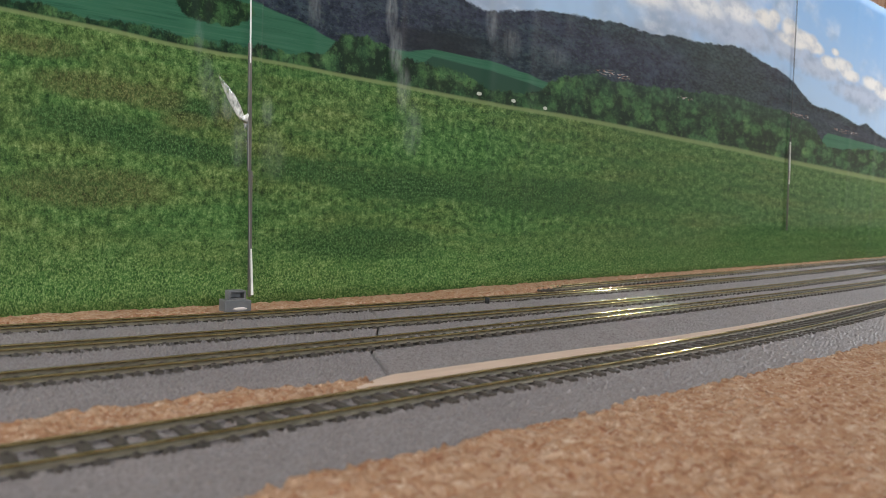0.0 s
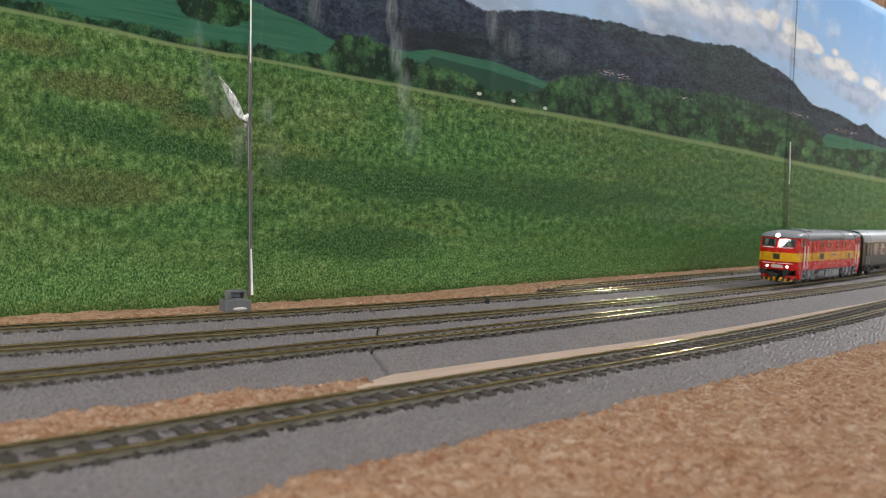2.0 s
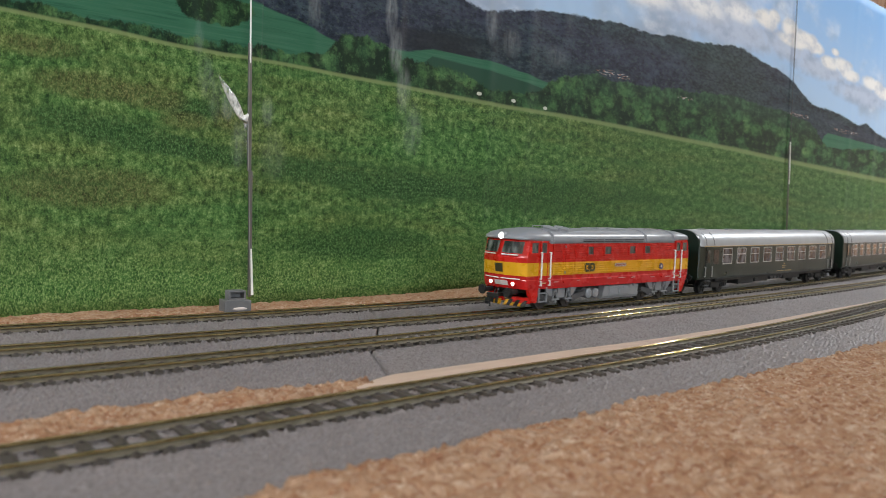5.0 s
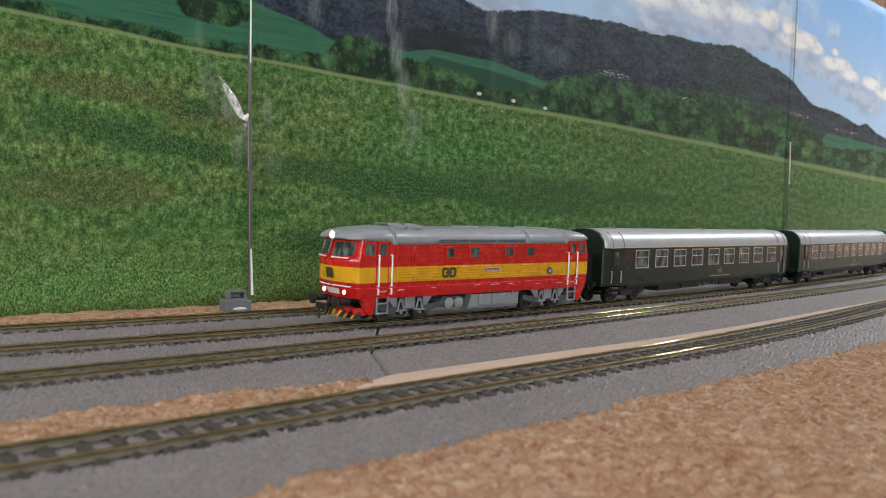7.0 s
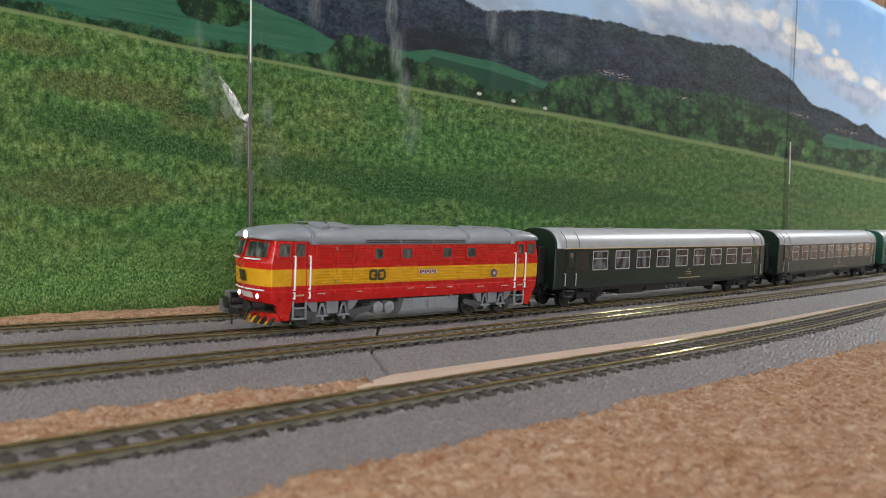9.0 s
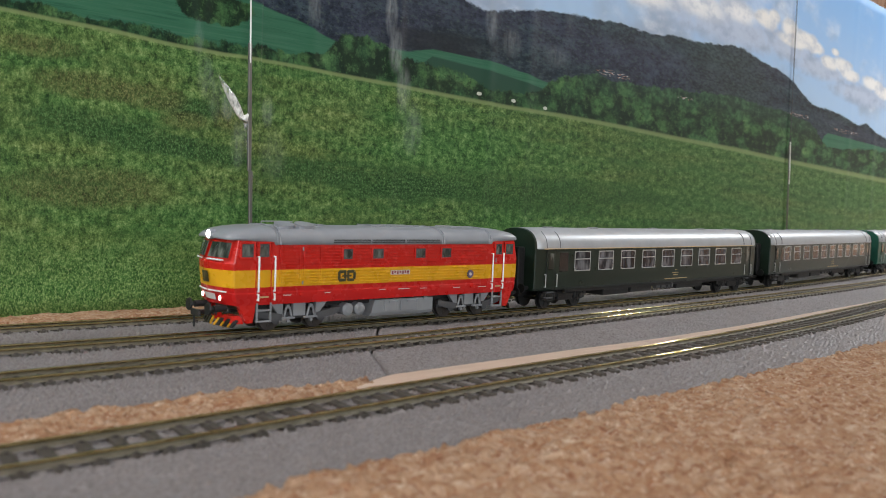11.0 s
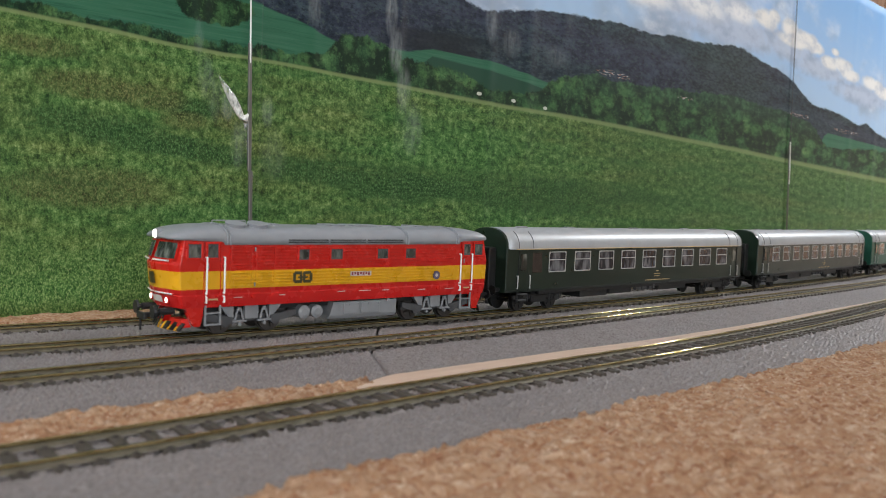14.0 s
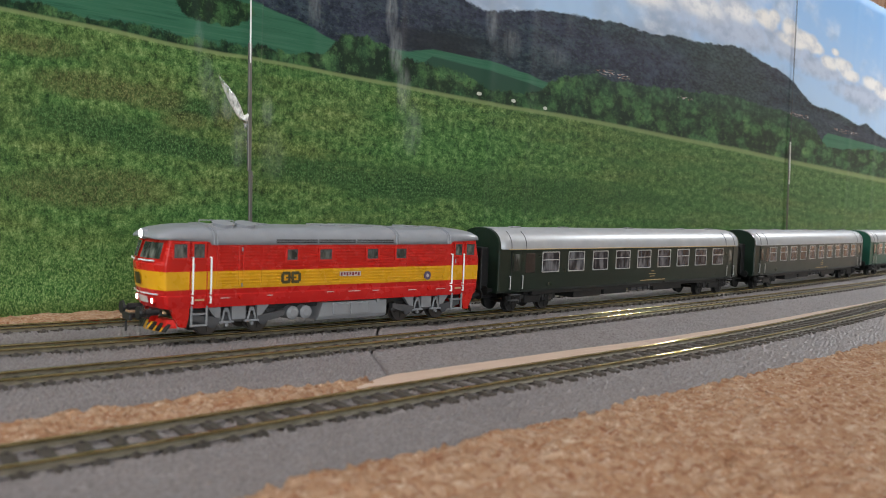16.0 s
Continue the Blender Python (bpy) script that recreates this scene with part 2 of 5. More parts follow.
    t.put(wob.inputs[2], uv)
    cell_uv = t.scaled(wob.outputs[0], 1.0, 0.62, 1)
    crown = t.math("SUBTRACT", 0.86, t.math("MULTIPLY", t.voronoi(cell_uv, 105.0), 0.75))
    csep = t.node("ShaderNodeSeparateColor")
    t.put(csep.inputs[0], t.voronoi(cell_uv, 105.0, "Color"))
    mass = t.noise(t.scaled(uv, 1.0, 0.6, 1), 70.0, 9, 0.78)
    wood = t.ramp(mass, (0.36, (0.007, 0.024, 0.012)), (0.47, (0.024, 0.078, 0.032)), (0.55, (0.050, 0.132, 0.050)), (0.68, (0.125, 0.260, 0.095)))
    wood = t.mix(t.math("MULTIPLY", t.step(csep.outputs[0], 0.35, 1.0), 0.6), wood, t.ramp(mass, (0.38, (0.018, 0.062, 0.022)), (0.54, (0.080, 0.185, 0.056)), (0.68, (0.190, 0.330, 0.105))))
    wood = t.mix(t.math("MULTIPLY", t.step(crown, 0.60, 0.36), 0.85), wood, (0.005, 0.017, 0.010))
    wood = t.mix(t.math("MULTIPLY", t.step(leaf, 0.52, 0.64), 0.45), wood, (0.080, 0.185, 0.065))
    wood = t.mix(t.math("MULTIPLY", t.step(leaf, 0.49, 0.36), 0.65), wood, (0.005, 0.017, 0.009))
    # the upper part of the far wood lies in haze and shade
    wood = t.mix(t.math("MULTIPLY", t.math("MULTIPLY", t.step(z, 0.160, 0.192), t.step(u, 0.28, 0.36)), 0.5), wood, t.ramp(leaf, (0.4, (0.014, 0.044, 0.032)), (0.62, (0.050, 0.110, 0.070))))
    hill_n = t.noise(uv, 60.0, 10, 0.76)
    hill_b = t.noise(t.scaled(uv, 0.6, 1.6, 1), 14.0, 4)
    hill = t.ramp(hill_n, (0.36, (0.006, 0.012, 0.020)), (0.50, (0.021, 0.038, 0.056)), (0.66, (0.062, 0.100, 0.112)))
    hill = t.mix(t.math("MULTIPLY", t.step(hill_b, 0.42, 0.62), 0.7), hill, t.ramp(hill_n, (0.38, (0.010, 0.013, 0.034)), (0.65, (0.054, 0.060, 0.112))))
    copse = t.noise(uv, 380.0, 3, 0.65)
    hill = t.mix(t.math("MULTIPLY", t.step(copse, 0.52, 0.66), 0.5), hill, (0.060, 0.095, 0.085))
    hill = t.mix(t.math("MULTIPLY", t.step(copse, 0.48, 0.36), 0.6), hill, (0.004, 0.008, 0.012))
    hill = t.mix(t.math("MULTIPLY", t.math("MULTIPLY", t.step(u, 0.46, 0.60), t.step(u, 0.78, 0.66)), 0.45), hill, t.ramp(copse, (0.4, (0.012, 0.026, 0.024)), (0.62, (0.048, 0.078, 0.062))))
    hill = t.mix(t.math("MULTIPLY", blot(0.165, 0.178, 0.075, 0.012, 0.05), 0.75), hill, (0.009, 0.011, 0.014))
    # sky
    sky = t.mix(t.step(z, 0.20, 0.40), (0.42, 0.60, 0.84), (0.22, 0.46, 0.84))
    cn = t.noise(t.scaled(plain_uv, 0.7, 1.25, 1), 11.0, 5, 0.5)
    puff = t.noise(t.scaled(plain_uv, 0.62, 1.3, 1), 34.0, 6, 0.62)
    away = t.step(u, 0.95, 0.62)
    cover = t.step(t.math("ADD", cn, t.math("MULTIPLY", away, 0.16)), 0.50, 0.80)
    grey = t.mix(t.step(t.math("ADD", puff, t.math("MULTIPLY", t.math("SUBTRACT", z, 0.28), 2.2)), 0.36, 0.74), (0.34, 0.42, 0.56), (0.88, 0.92, 0.96))
    sky = t.mix(t.math("MULTIPLY", cover, 0.92), sky, grey)
    # heaped clouds: soft grey feet under bright lobed heads
    billow = t.noise(t.scaled(plain_uv, 0.55, 1.0, 1), 58.0, 8, 0.62)

    def cloud(sky, lobes, foot, head, soft):
        near_lobe = None
        for cu, cz, ru, rz in lobes:
            a = t.math("DIVIDE", t.math("SUBTRACT", u, cu), ru)
            b = t.math("DIVIDE", t.math("SUBTRACT", z, cz), rz)
            r = t.math("ADD", t.math("MULTIPLY", a, a), t.math("MULTIPLY", b, b))
            near_lobe = r if near_lobe is None else t.math("MINIMUM", near_lobe, r)
        r = t.math("ADD", near_lobe, t.math("MULTIPLY", t.math("SUBTRACT", billow, 0.5), 2.6))
        lit = t.mix(t.step(t.math("ADD", billow, t.math("MULTIPLY", near_lobe, -0.10)), 0.28, 0.56), foot, head)
        return t.mix(t.step(r, 1.0 + soft, 1.0 - soft), sky, lit)
    sky = cloud(sky, ((0.62, 0.272, 0.16, 0.020), (0.79, 0.274, 0.085, 0.017), (0.90, 0.262, 0.11, 0.014), (1.06, 0.245, 0.12, 0.014)), (0.36, 0.45, 0.62), (0.50, 0.59, 0.75), 0.9)
    sky = cloud(sky, ((0.43, 0.272, 0.07, 0.012), (0.55, 0.283, 0.06, 0.014), (0.64, 0.292, 0.05, 0.012)), (0.50, 0.57, 0.70), (0.86, 0.88, 0.92), 0.8)
    sky = cloud(sky, ((0.715, 0.297, 0.034, 0.011), (0.735, 0.304, 0.018, 0.008), (0.785, 0.298, 0.026, 0.012), (0.840, 0.292, 0.046, 0.011), (0.872, 0.288, 0.030, 0.009), (0.80, 0.284, 0.050, 0.008)), (0.56, 0.61, 0.70), (0.86, 0.86, 0.86), 0.5)
    sky = cloud(sky, ((0.93, 0.275, 0.036, 0.009), (0.975, 0.278, 0.042, 0.010), (1.01, 0.269, 0.040, 0.009), (0.945, 0.2925, 0.014, 0.005)), (0.56, 0.61, 0.70), (0.85, 0.86, 0.87), 0.5)
    sky = cloud(sky, ((1.105, 0.268, 0.046, 0.010), (1.17, 0.260, 0.055, 0.010)), (0.56, 0.61, 0.70), (0.87, 0.88, 0.89), 0.5)

    ridge = line([(U0, 0.2), (-0.3, 0.205), (0.0, 0.212), (0.11, 0.2191), (0.161, 0.2199), (0.183, 0.2158), (0.206, 0.2116), (0.233, 0.2167), (0.27, 0.2244), (0.309, 0.2299), (0.352, 0.2323), (0.399, 0.236), (0.461, 0.2357), (0.506, 0.2426), (0.536, 0.2417), (0.58, 0.2458), (0.634, 0.2525), (0.664, 0.2526), (0.695, 0.2473), (0.762, 0.2417), (0.798, 0.2358), (0.837, 0.2223), (0.878, 0.2104), (0.94, 0.2107), (1.009, 0.2055), (1.058, 0.1992), (1.094, 0.2069), (1.136, 0.1956), (1.187, 0.1908), (1.5, 0.19), (U1, 0.2)])
    woods_top = line([(U0, 0.15), (-0.01, 0.15), (0.048, 0.152), (0.061, 0.1676), (0.081, 0.1735), (0.101, 0.169), (0.112, 0.1641), (0.14, 0.163), (0.171, 0.1602), (0.198, 0.1575), (0.205, 0.1527), (0.238, 0.1511), (0.275, 0.1555), (0.286, 0.164), (0.314, 0.1745), (0.357, 0.183), (0.404, 0.181), (0.512, 0.1877), (0.642, 0.1958), (0.703, 0.1927), (0.805, 0.1929), (0.883, 0.1817), (0.916, 0.1689), (0.935, 0.158), (1.017, 0.161), (1.12, 0.168), (1.4, 0.168), (U1, 0.17)])
    field_top = line([(U0, 0.19), (-0.09, 0.183), (0.0, 0.177), (0.03, 0.172), (0.06, 0.163), (0.13, 0.168), (0.15, 0.1735), (0.22, 0.174), (0.30, 0.165), (0.33, 0.15), (0.90, 0.15), (0.93, 0.178), (1.1, 0.176), (1.3, 0.172), (U1, 0.172)])
    field_shade = line([(U0, 0.14), (0.12, 0.14), (0.145, 0.168), (0.22, 0.166), (0.29, 0.160), (0.32, 0.14), (U1, 0.14)])
    edge = line([(U0, 0.146), (-0.146, 0.1478), (-0.12, 0.1466), (-0.09, 0.1459), (-0.058, 0.1437), (-0.023, 0.1428), (0.017, 0.1433), (0.062, 0.1423), (0.113, 0.1419), (0.172, 0.1408), (0.239, 0.1396), (0.317, 0.14), (0.408, 0.1388), (0.517, 0.1364), (0.65, 0.1344), (0.815, 0.1298), (1.201, 0.1222), (U1, 0.1)])

    col = t.mix(above(ridge, 0.007, t.noise(uv, 190.0, 4)), hill, sky)
    lumps = t.noise(t.scaled(uv, 1, 0.6, 1), 95.0, 6, 0.66)
    fcol = t.mix(above(field_shade, 0.001, lumps, 0.0008), (0.020, 0.070, 0.045), field)
    col = t.mix(above(field_top, 0.003, fn, 0.0008), fcol, col)
    # dark clumps that stand in the far field
    du = t.math("DIVIDE", t.math("SUBTRACT", u, -0.032), 0.024)
    dz = t.math("DIVIDE", t.math("SUBTRACT", z, 0.170), 0.011)
    blob = t.math("ADD", t.math("ADD", t.math("MULTIPLY", du, du), t.math("MULTIPLY", dz, dz)), t.math("MULTIPLY", t.math("SUBTRACT", lumps, 0.5), 2.2))
    col = t.mix(t.step(blob, 1.1, 0.85), col, wood)
    hedge = line([(U0, 0.156), (-0.2, 0.156), (-0.15, 0.155), (-0.125, 0.153), (-0.11, 0.150), (-0.09, 0.151), (-0.075, 0.150), (-0.066, 0.146), (U1, 0.10)])
    col = t.mix(above(hedge, 0.016, lumps), wood, col)
    col = t.mix(above(woods_top, 0.020, lumps), wood, col)
    strip_w = t.math("ADD", 0.0018, t.math("MULTIPLY", t.math("MAXIMUM", u, 0.0), 0.0034))
    hay = t.math("MULTIPLY", t.step(t.math("DIVIDE", t.math("ABSOLUTE", t.math("SUBTRACT", z, edge)), strip_w), 1.0, 0.2), 0.72)
    col = t.mix(above(edge, 0.0012, tuft, 0.001), grass, col)
    col = t.mix(hay, col, (0.24, 0.31, 0.13))
    def spot(col, cu, cz, ru, rz, rgb):
        a = t.math("DIVIDE", t.math("SUBTRACT", u, cu), ru)
        b = t.math("DIVIDE", t.math("SUBTRACT", z, cz), rz)
        return t.mix(t.step(t.math("ADD", t.math("MULTIPLY", a, a), t.math("MULTIPLY", b, b)), 1.1, 0.7), col, rgb)
    for cu, cz in ((0.203, 0.1465), (0.245, 0.1455), (0.288, 0.1440)):
        col = spot(col, cu, cz, 0.0030, 0.0015, (0.56, 0.60, 0.53))
    specks = t.noise(t.scaled(uv, 0.6, 1.2, 1), 620.0, 2)
    tiles = t.mix(t.step(t.noise(uv, 400.0, 1), 0.45, 0.55), (0.48, 0.49, 0.50), (0.34, 0.19, 0.14))
    for cu, cz, ru, rz in ((0.392, 0.187, 0.034, 0.0035), (0.835, 0.1925, 0.045, 0.003), (1.01, 0.186, 0.06, 0.003), (0.53, 0.180, 0.02, 0.002)):
        a = t.math("DIVIDE", t.math("SUBTRACT", u, cu), ru)
        b = t.math("DIVIDE", t.math("SUBTRACT", z, cz), rz)
        inside = t.step(t.math("ADD", t.math("MULTIPLY", a, a), t.math("MULTIPLY", b, b)), 1.0, 0.4)
        col = t.mix(t.math("MULTIPLY", inside, t.step(specks, 0.54, 0.60)), col, tiles)
    # pale upright streaks: reflections off the film's folds, painted into the colour
    sheen_noise = t.noise(t.scaled(uv, 3.0, 0.35, 1), 160.0, 5, 0.65)
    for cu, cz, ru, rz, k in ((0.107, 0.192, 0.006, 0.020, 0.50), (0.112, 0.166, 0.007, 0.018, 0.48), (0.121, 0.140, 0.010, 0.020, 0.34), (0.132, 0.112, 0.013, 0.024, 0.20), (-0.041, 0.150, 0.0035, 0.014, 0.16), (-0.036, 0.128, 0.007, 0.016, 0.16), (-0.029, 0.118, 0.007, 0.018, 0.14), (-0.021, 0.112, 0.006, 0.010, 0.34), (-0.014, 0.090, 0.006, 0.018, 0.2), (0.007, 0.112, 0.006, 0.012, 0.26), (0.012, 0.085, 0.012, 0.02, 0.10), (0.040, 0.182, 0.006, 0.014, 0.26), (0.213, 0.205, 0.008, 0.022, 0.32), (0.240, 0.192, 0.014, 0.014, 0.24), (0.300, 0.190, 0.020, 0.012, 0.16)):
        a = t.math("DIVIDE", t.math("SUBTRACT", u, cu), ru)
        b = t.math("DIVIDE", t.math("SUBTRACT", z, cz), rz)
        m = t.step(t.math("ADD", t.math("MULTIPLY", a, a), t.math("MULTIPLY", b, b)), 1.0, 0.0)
        col = t.mix(t.math("MULTIPLY", t.math("MULTIPLY", m, k), t.step(sheen_noise, 0.16, 0.84)), col, (0.52, 0.55, 0.56))
    t.put(t.bsdf.inputs["Coat Weight"], 0.22)
    t.put(t.bsdf.inputs["Coat Roughness"], 0.14)
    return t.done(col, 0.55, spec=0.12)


M = dict(
    cork=cork_material(), foam=foam_material(), rail=rail_material(), rust=rust_material(), sleeper=sleeper_material(),
    board=board_material(), poster=poster_material(), woodwall=wood_wall_material(),
    wall=wall_material("cream_wall_paint", (0.74, 0.70, 0.62)), ceil=wall_material("white_ceiling_paint", (0.80, 0.79, 0.76)), floor=wall_material("brown_floor_covering", (0.22, 0.16, 0.11)),
    table=wall_material("plywood_edge", (0.50, 0.36, 0.22)),
    red=paint("red_loco_paint", (0.56, 0.015, 0.010), 0.27, dust=0.01), redlow=paint("darker_red_paint", (0.52, 0.012, 0.011), 0.27, dust=0.01),
    yellow=paint("yellow_stripe_paint", (0.72, 0.37, 0.012), 0.28, dust=0.01), grey=paint("grey_roof_paint", (0.265, 0.275, 0.30), 0.36),
    lgrey=paint("light_grey_plastic", (0.25, 0.256, 0.27), 0.5), cglass=glazing("coach_glazing", (0.022, 0.024, 0.030), (0.17, 0.175, 0.19)), darkred=paint("dark_red_print", (0.20, 0.02, 0.03), 0.5), mgrey=paint("mid_grey_plastic", (0.20, 0.205, 0.218), 0.5), dgrey=paint("dark_grey_plastic", (0.07, 0.07, 0.075), 0.55), black=paint("black_plastic", (0.012, 0.012, 0.013), 0.5),
    white=paint("white_handrail_wire", (0.85, 0.85, 0.83), 0.35), silver=paint("silver_roof_paint", (0.40, 0.41, 0.43), 0.42, 0.2), green=paint("dark_green_coach_paint", (0.0085, 0.019, 0.012), 0.30, dust=0.01),
    teal=paint("blue_green_coach_paint", (0.012, 0.085, 0.055), 0.34), glass=glazing("dark_tinted_glazing", (0.022, 0.027, 0.024), (0.19, 0.205, 0.185)), frame=paint("polished_window_frame", (0.52, 0.53, 0.53), 0.3, 0.5),
    wheel=paint("blackened_steel_wheel", (0.10, 0.09, 0.085), 0.4, 0.7), concrete=paint("grey_plastic_box", (0.15, 0.15, 0.155), 0.6), strip=paint("dull_metal_strip", (0.20, 0.19, 0.18), 0.35, 0.6),
    film=clear_film(), lamp=glow("lit_headlamp", (1.0, 0.97, 0.88), 7.0), lowlamp=glow("lit_lower_lamp", (1.0, 0.93, 0.85), 3.0), diffuser=glow("lamp_diffuser", (1.0, 0.965, 0.92), 3.0),
    ink=paint("dark_olive_ink", (0.045, 0.038, 0.012), 0.5), whiteink=paint("pale_lettering", (0.62, 0.55, 0.52), 0.5), blueink=paint("violet_badge", (0.10, 0.07, 0.14), 0.5), brown=paint("brown_blind", (0.030, 0.022, 0.019), 0.22), buff=paint("cream_line", (0.55, 0.40, 0.20), 0.5),
)


# ---- mesh helpers ----
def mesh_ob(name, bm, mats, smooth=False):
    me = bpy.data.meshes.new(name)
    bmesh.ops.recalc_face_normals(bm, faces=bm.faces)
    bm.to_mesh(me)
    bm.free()
    for m in mats if isinstance(mats, (list, tuple)) else [mats]:
        me.materials.append(m)
    if smooth:
        for p in me.polygons:
            p.use_smooth = True
    return new(name, me)


def part(name, bm, material, parent, label="", smooth=False):
    ob = mesh_ob(name, bm, material, smooth)
    ob.parent = parent
    if label:
        ob["label"] = label
    return ob


def box(bm, x0, x1, y0, y1, z0, z1, bevel=0.0, m=None, mat=0):
    """A box in millimetres."""
    r = bmesh.ops.create_cube(bm, size=1)
    vs = r["verts"]
    for v in vs:
        v.co = Vector((x0 + (v.co.x + 0.5) * (x1 - x0), y0 + (v.co.y + 0.5) * (y1 - y0), z0 + (v.co.z + 0.5) * (z1 - z0))) * MM
        if m:
            v.co = m @ v.co
    fs = {f for v in vs for f in v.link_faces}
    for f in fs:
        f.material_index = mat
    if bevel:
        es = {e for v in vs for e in v.link_edges}
        bmesh.ops.bevel(bm, geom=list(es), offset=bevel * MM, segments=2, affect="EDGES", profile=0.5)
    return bm


def rod(bm, a, b, r, seg=8, r2=None):
    """A round bar between two points in millimetres."""
    a, b = Vector(a) * MM, Vector(b) * MM
    d = b - a
    m = Matrix.Translation((a + b) / 2) @ d.to_track_quat("Z", "Y").to_matrix().to_4x4()
    bmesh.ops.create_cone(bm, cap_ends=True, segments=seg, radius1=r * MM, radius2=(r if r2 is None else r2) * MM, depth=d.length, matrix=m)
    return bm


def loft(bm, rings, caps=True, mat=0):
    """Closed rings of equal length, in millimetres, joined to a skin."""
    vs = [[bm.verts.new(Vector(p) * MM) for p in ring] for ring in rings]
    n = len(vs[0])
    for a, b in zip(vs, vs[1:]):
        for i in range(n):
            f = bm.faces.new((a[i], a[(i + 1) % n], b[(i + 1) % n], b[i]))
            f.material_index = mat
    if caps:
        bm.faces.new(vs[0])
        bm.faces.new(vs[-1][::-1])
    return bm


def B():
    return bmesh.new()


# ---- the line of the tracks ----
TURN = [(-0.6, -5.1), (-0.3, -2.56), (0.0, 0.0), (0.15, 1.33), (0.30, 4.14), (0.45, 5.86), (0.60, 8.03), (0.80, 10.2), (1.0, 10.6), (1.4, 10.8), (2.8, 10.8)]
_S = np.arange(-0.6, 2.8001, 0.005)
_T = np.radians(np.interp(_S, [a for a, b in TURN], [b for a, b in TURN]))
_k = np.ones(25) / 25
_T = np.convolve(np.pad(_T, 12, mode="reflect", reflect_type="odd"), _k, mode="valid")
_X = np.concatenate([[0], np.cumsum((np.cos(_T[1:]) + np.cos(_T[:-1])) / 2 * 0.005)])
_Y = np.concatenate([[0], np.cumsum((np.sin(_T[1:]) + np.sin(_T[:-1])) / 2 * 0.005)])
_X -= _X[120]
_Y -= _Y[120]


def on(s, y=0.0, z=0.0):
    """The place s metres along the main line and y metres to its far side."""
    a = float(np.interp(s, _S, _T))
    return Vector((float(np.interp(s, _S, _X)) - math.sin(a) * y, float(np.interp(s, _S, _Y)) + math.cos(a) * y, z))


def heading(s):
    return float(np.interp(s, _S, _T))


def vehicle_pose(s, a, b):
    """A vehicle whose front is at s, guided by pivots a and b metres behind it."""
    p, q = on(s + a), on(s + b)
    d = (q - p).normalized()
    o = p - d * a
    return Matrix.Translation(o) @ Matrix.Rotation(math.atan2(d.y, d.x), 4, "Z")


RAIL = -0.0015         # rail tops
BED = -0.0040          # top of the foam ballast
TRACKS = {
    "far": ([(-0.6, 0.053), (2.8, 0.053)], -0.35, 2.5, 0.0071),
    "main": ([(-0.6, 0.0), (2.8, 0.0)], -0.35, 2.6, 0.0071),
    "near": ([(-0.6, -0.064), (0.04, -0.0560), (0.12, -0.0515), (0.23, -0.0460), (0.43, -0.0385), (0.65, -0.0385), (0.8, -0.0415), (2.8, -0.048)], -0.35, 2.3, 0.0071),
    "front": ([(-0.6, -0.153), (0.03, -0.1475), (0.10, -0.1415), (0.15, -0.1360), (0.20, -0.1330), (0.28, -0.1303), (0.39, -0.1262), (0.55, -0.1155), (0.9, -0.102), (2.8, -0.097)], -0.30, 1.9, 0.0084),
    "siding": ([(0.0, 0.055), (0.41, 0.078), (0.5, 0.085), (0.65, 0.0905), (0.9, 0.094), (2.8, 0.094)], 0.46, 2.3, 0.0071),
}


# cross fall of each track, and how deep it lies in the ballast, in metres
CANT = {"far": (0.075, 0.0006), "main": (0.083, 0.0004), "near": (0.066, 0.0001), "front": (0.0, 0.0), "siding": (0.075, 0.0006)}


def dip(name, y):
    """The height of a track's level y metres to the far side of its middle."""
    fall, deep = CANT[name]
    return -deep - fall * (y + 0.00825)


def centre(name, s):
    pts = TRACKS[name][0]
    xs, ys = [a for a, b in pts], [b for a, b in pts]
    w = np.linspace(-0.06, 0.06, 13)
    return float(np.mean(np.interp(s + w, xs, ys)))


def grid_strip(name, s0, s1, lo, hi, ds, ny, top, mats, skirt=None):
    """A sheet along the line from lo(s) to hi(s); top(s, y) gives its height; the rim drops to skirt."""
    ns = max(4, int((s1 - s0) / ds))
    vs, fs = [], []
    for i in range(ns + 1):
        s = s0 + (s1 - s0) * i / ns
        if i in (1, ns - 1):
            s = s0 + 0.0002 if i == 1 else s1 - 0.0002
        a, b = lo(s), hi(s)
        for j in range(ny + 1):
            y = a + (b - a) * j / ny
            p = on(s, y, top(s, y))
            if skirt is not None and (i in (0, ns) or j in (0, ny)):
                p.z = skirt
            vs.append(p)
    w = ny + 1
    for i in range(ns):
        for j in range(ny):
            fs.append((i * w + j, (i + 1) * w + j, (i + 1) * w + j + 1, i * w + j + 1))
    me = bpy.data.meshes.new(name)
    me.from_pydata(vs, [], fs)
    for m in mats:
        me.materials.append(m)
    for p in me.polygons:
        p.use_smooth = True
    me.update()
    return new(name, me)


def lerp(pts):
    xs, ys = [a for a, b in pts], [b for a, b in pts]
    return lambda s: float(np.interp(s, xs, ys))


def grainy(s, y, f, amp):
    return amp * noise.noise((s * f, y * f, 0.0)) + amp * 0.5 * noise.noise((s * f * 2.7, y * f * 2.7, 3.0))


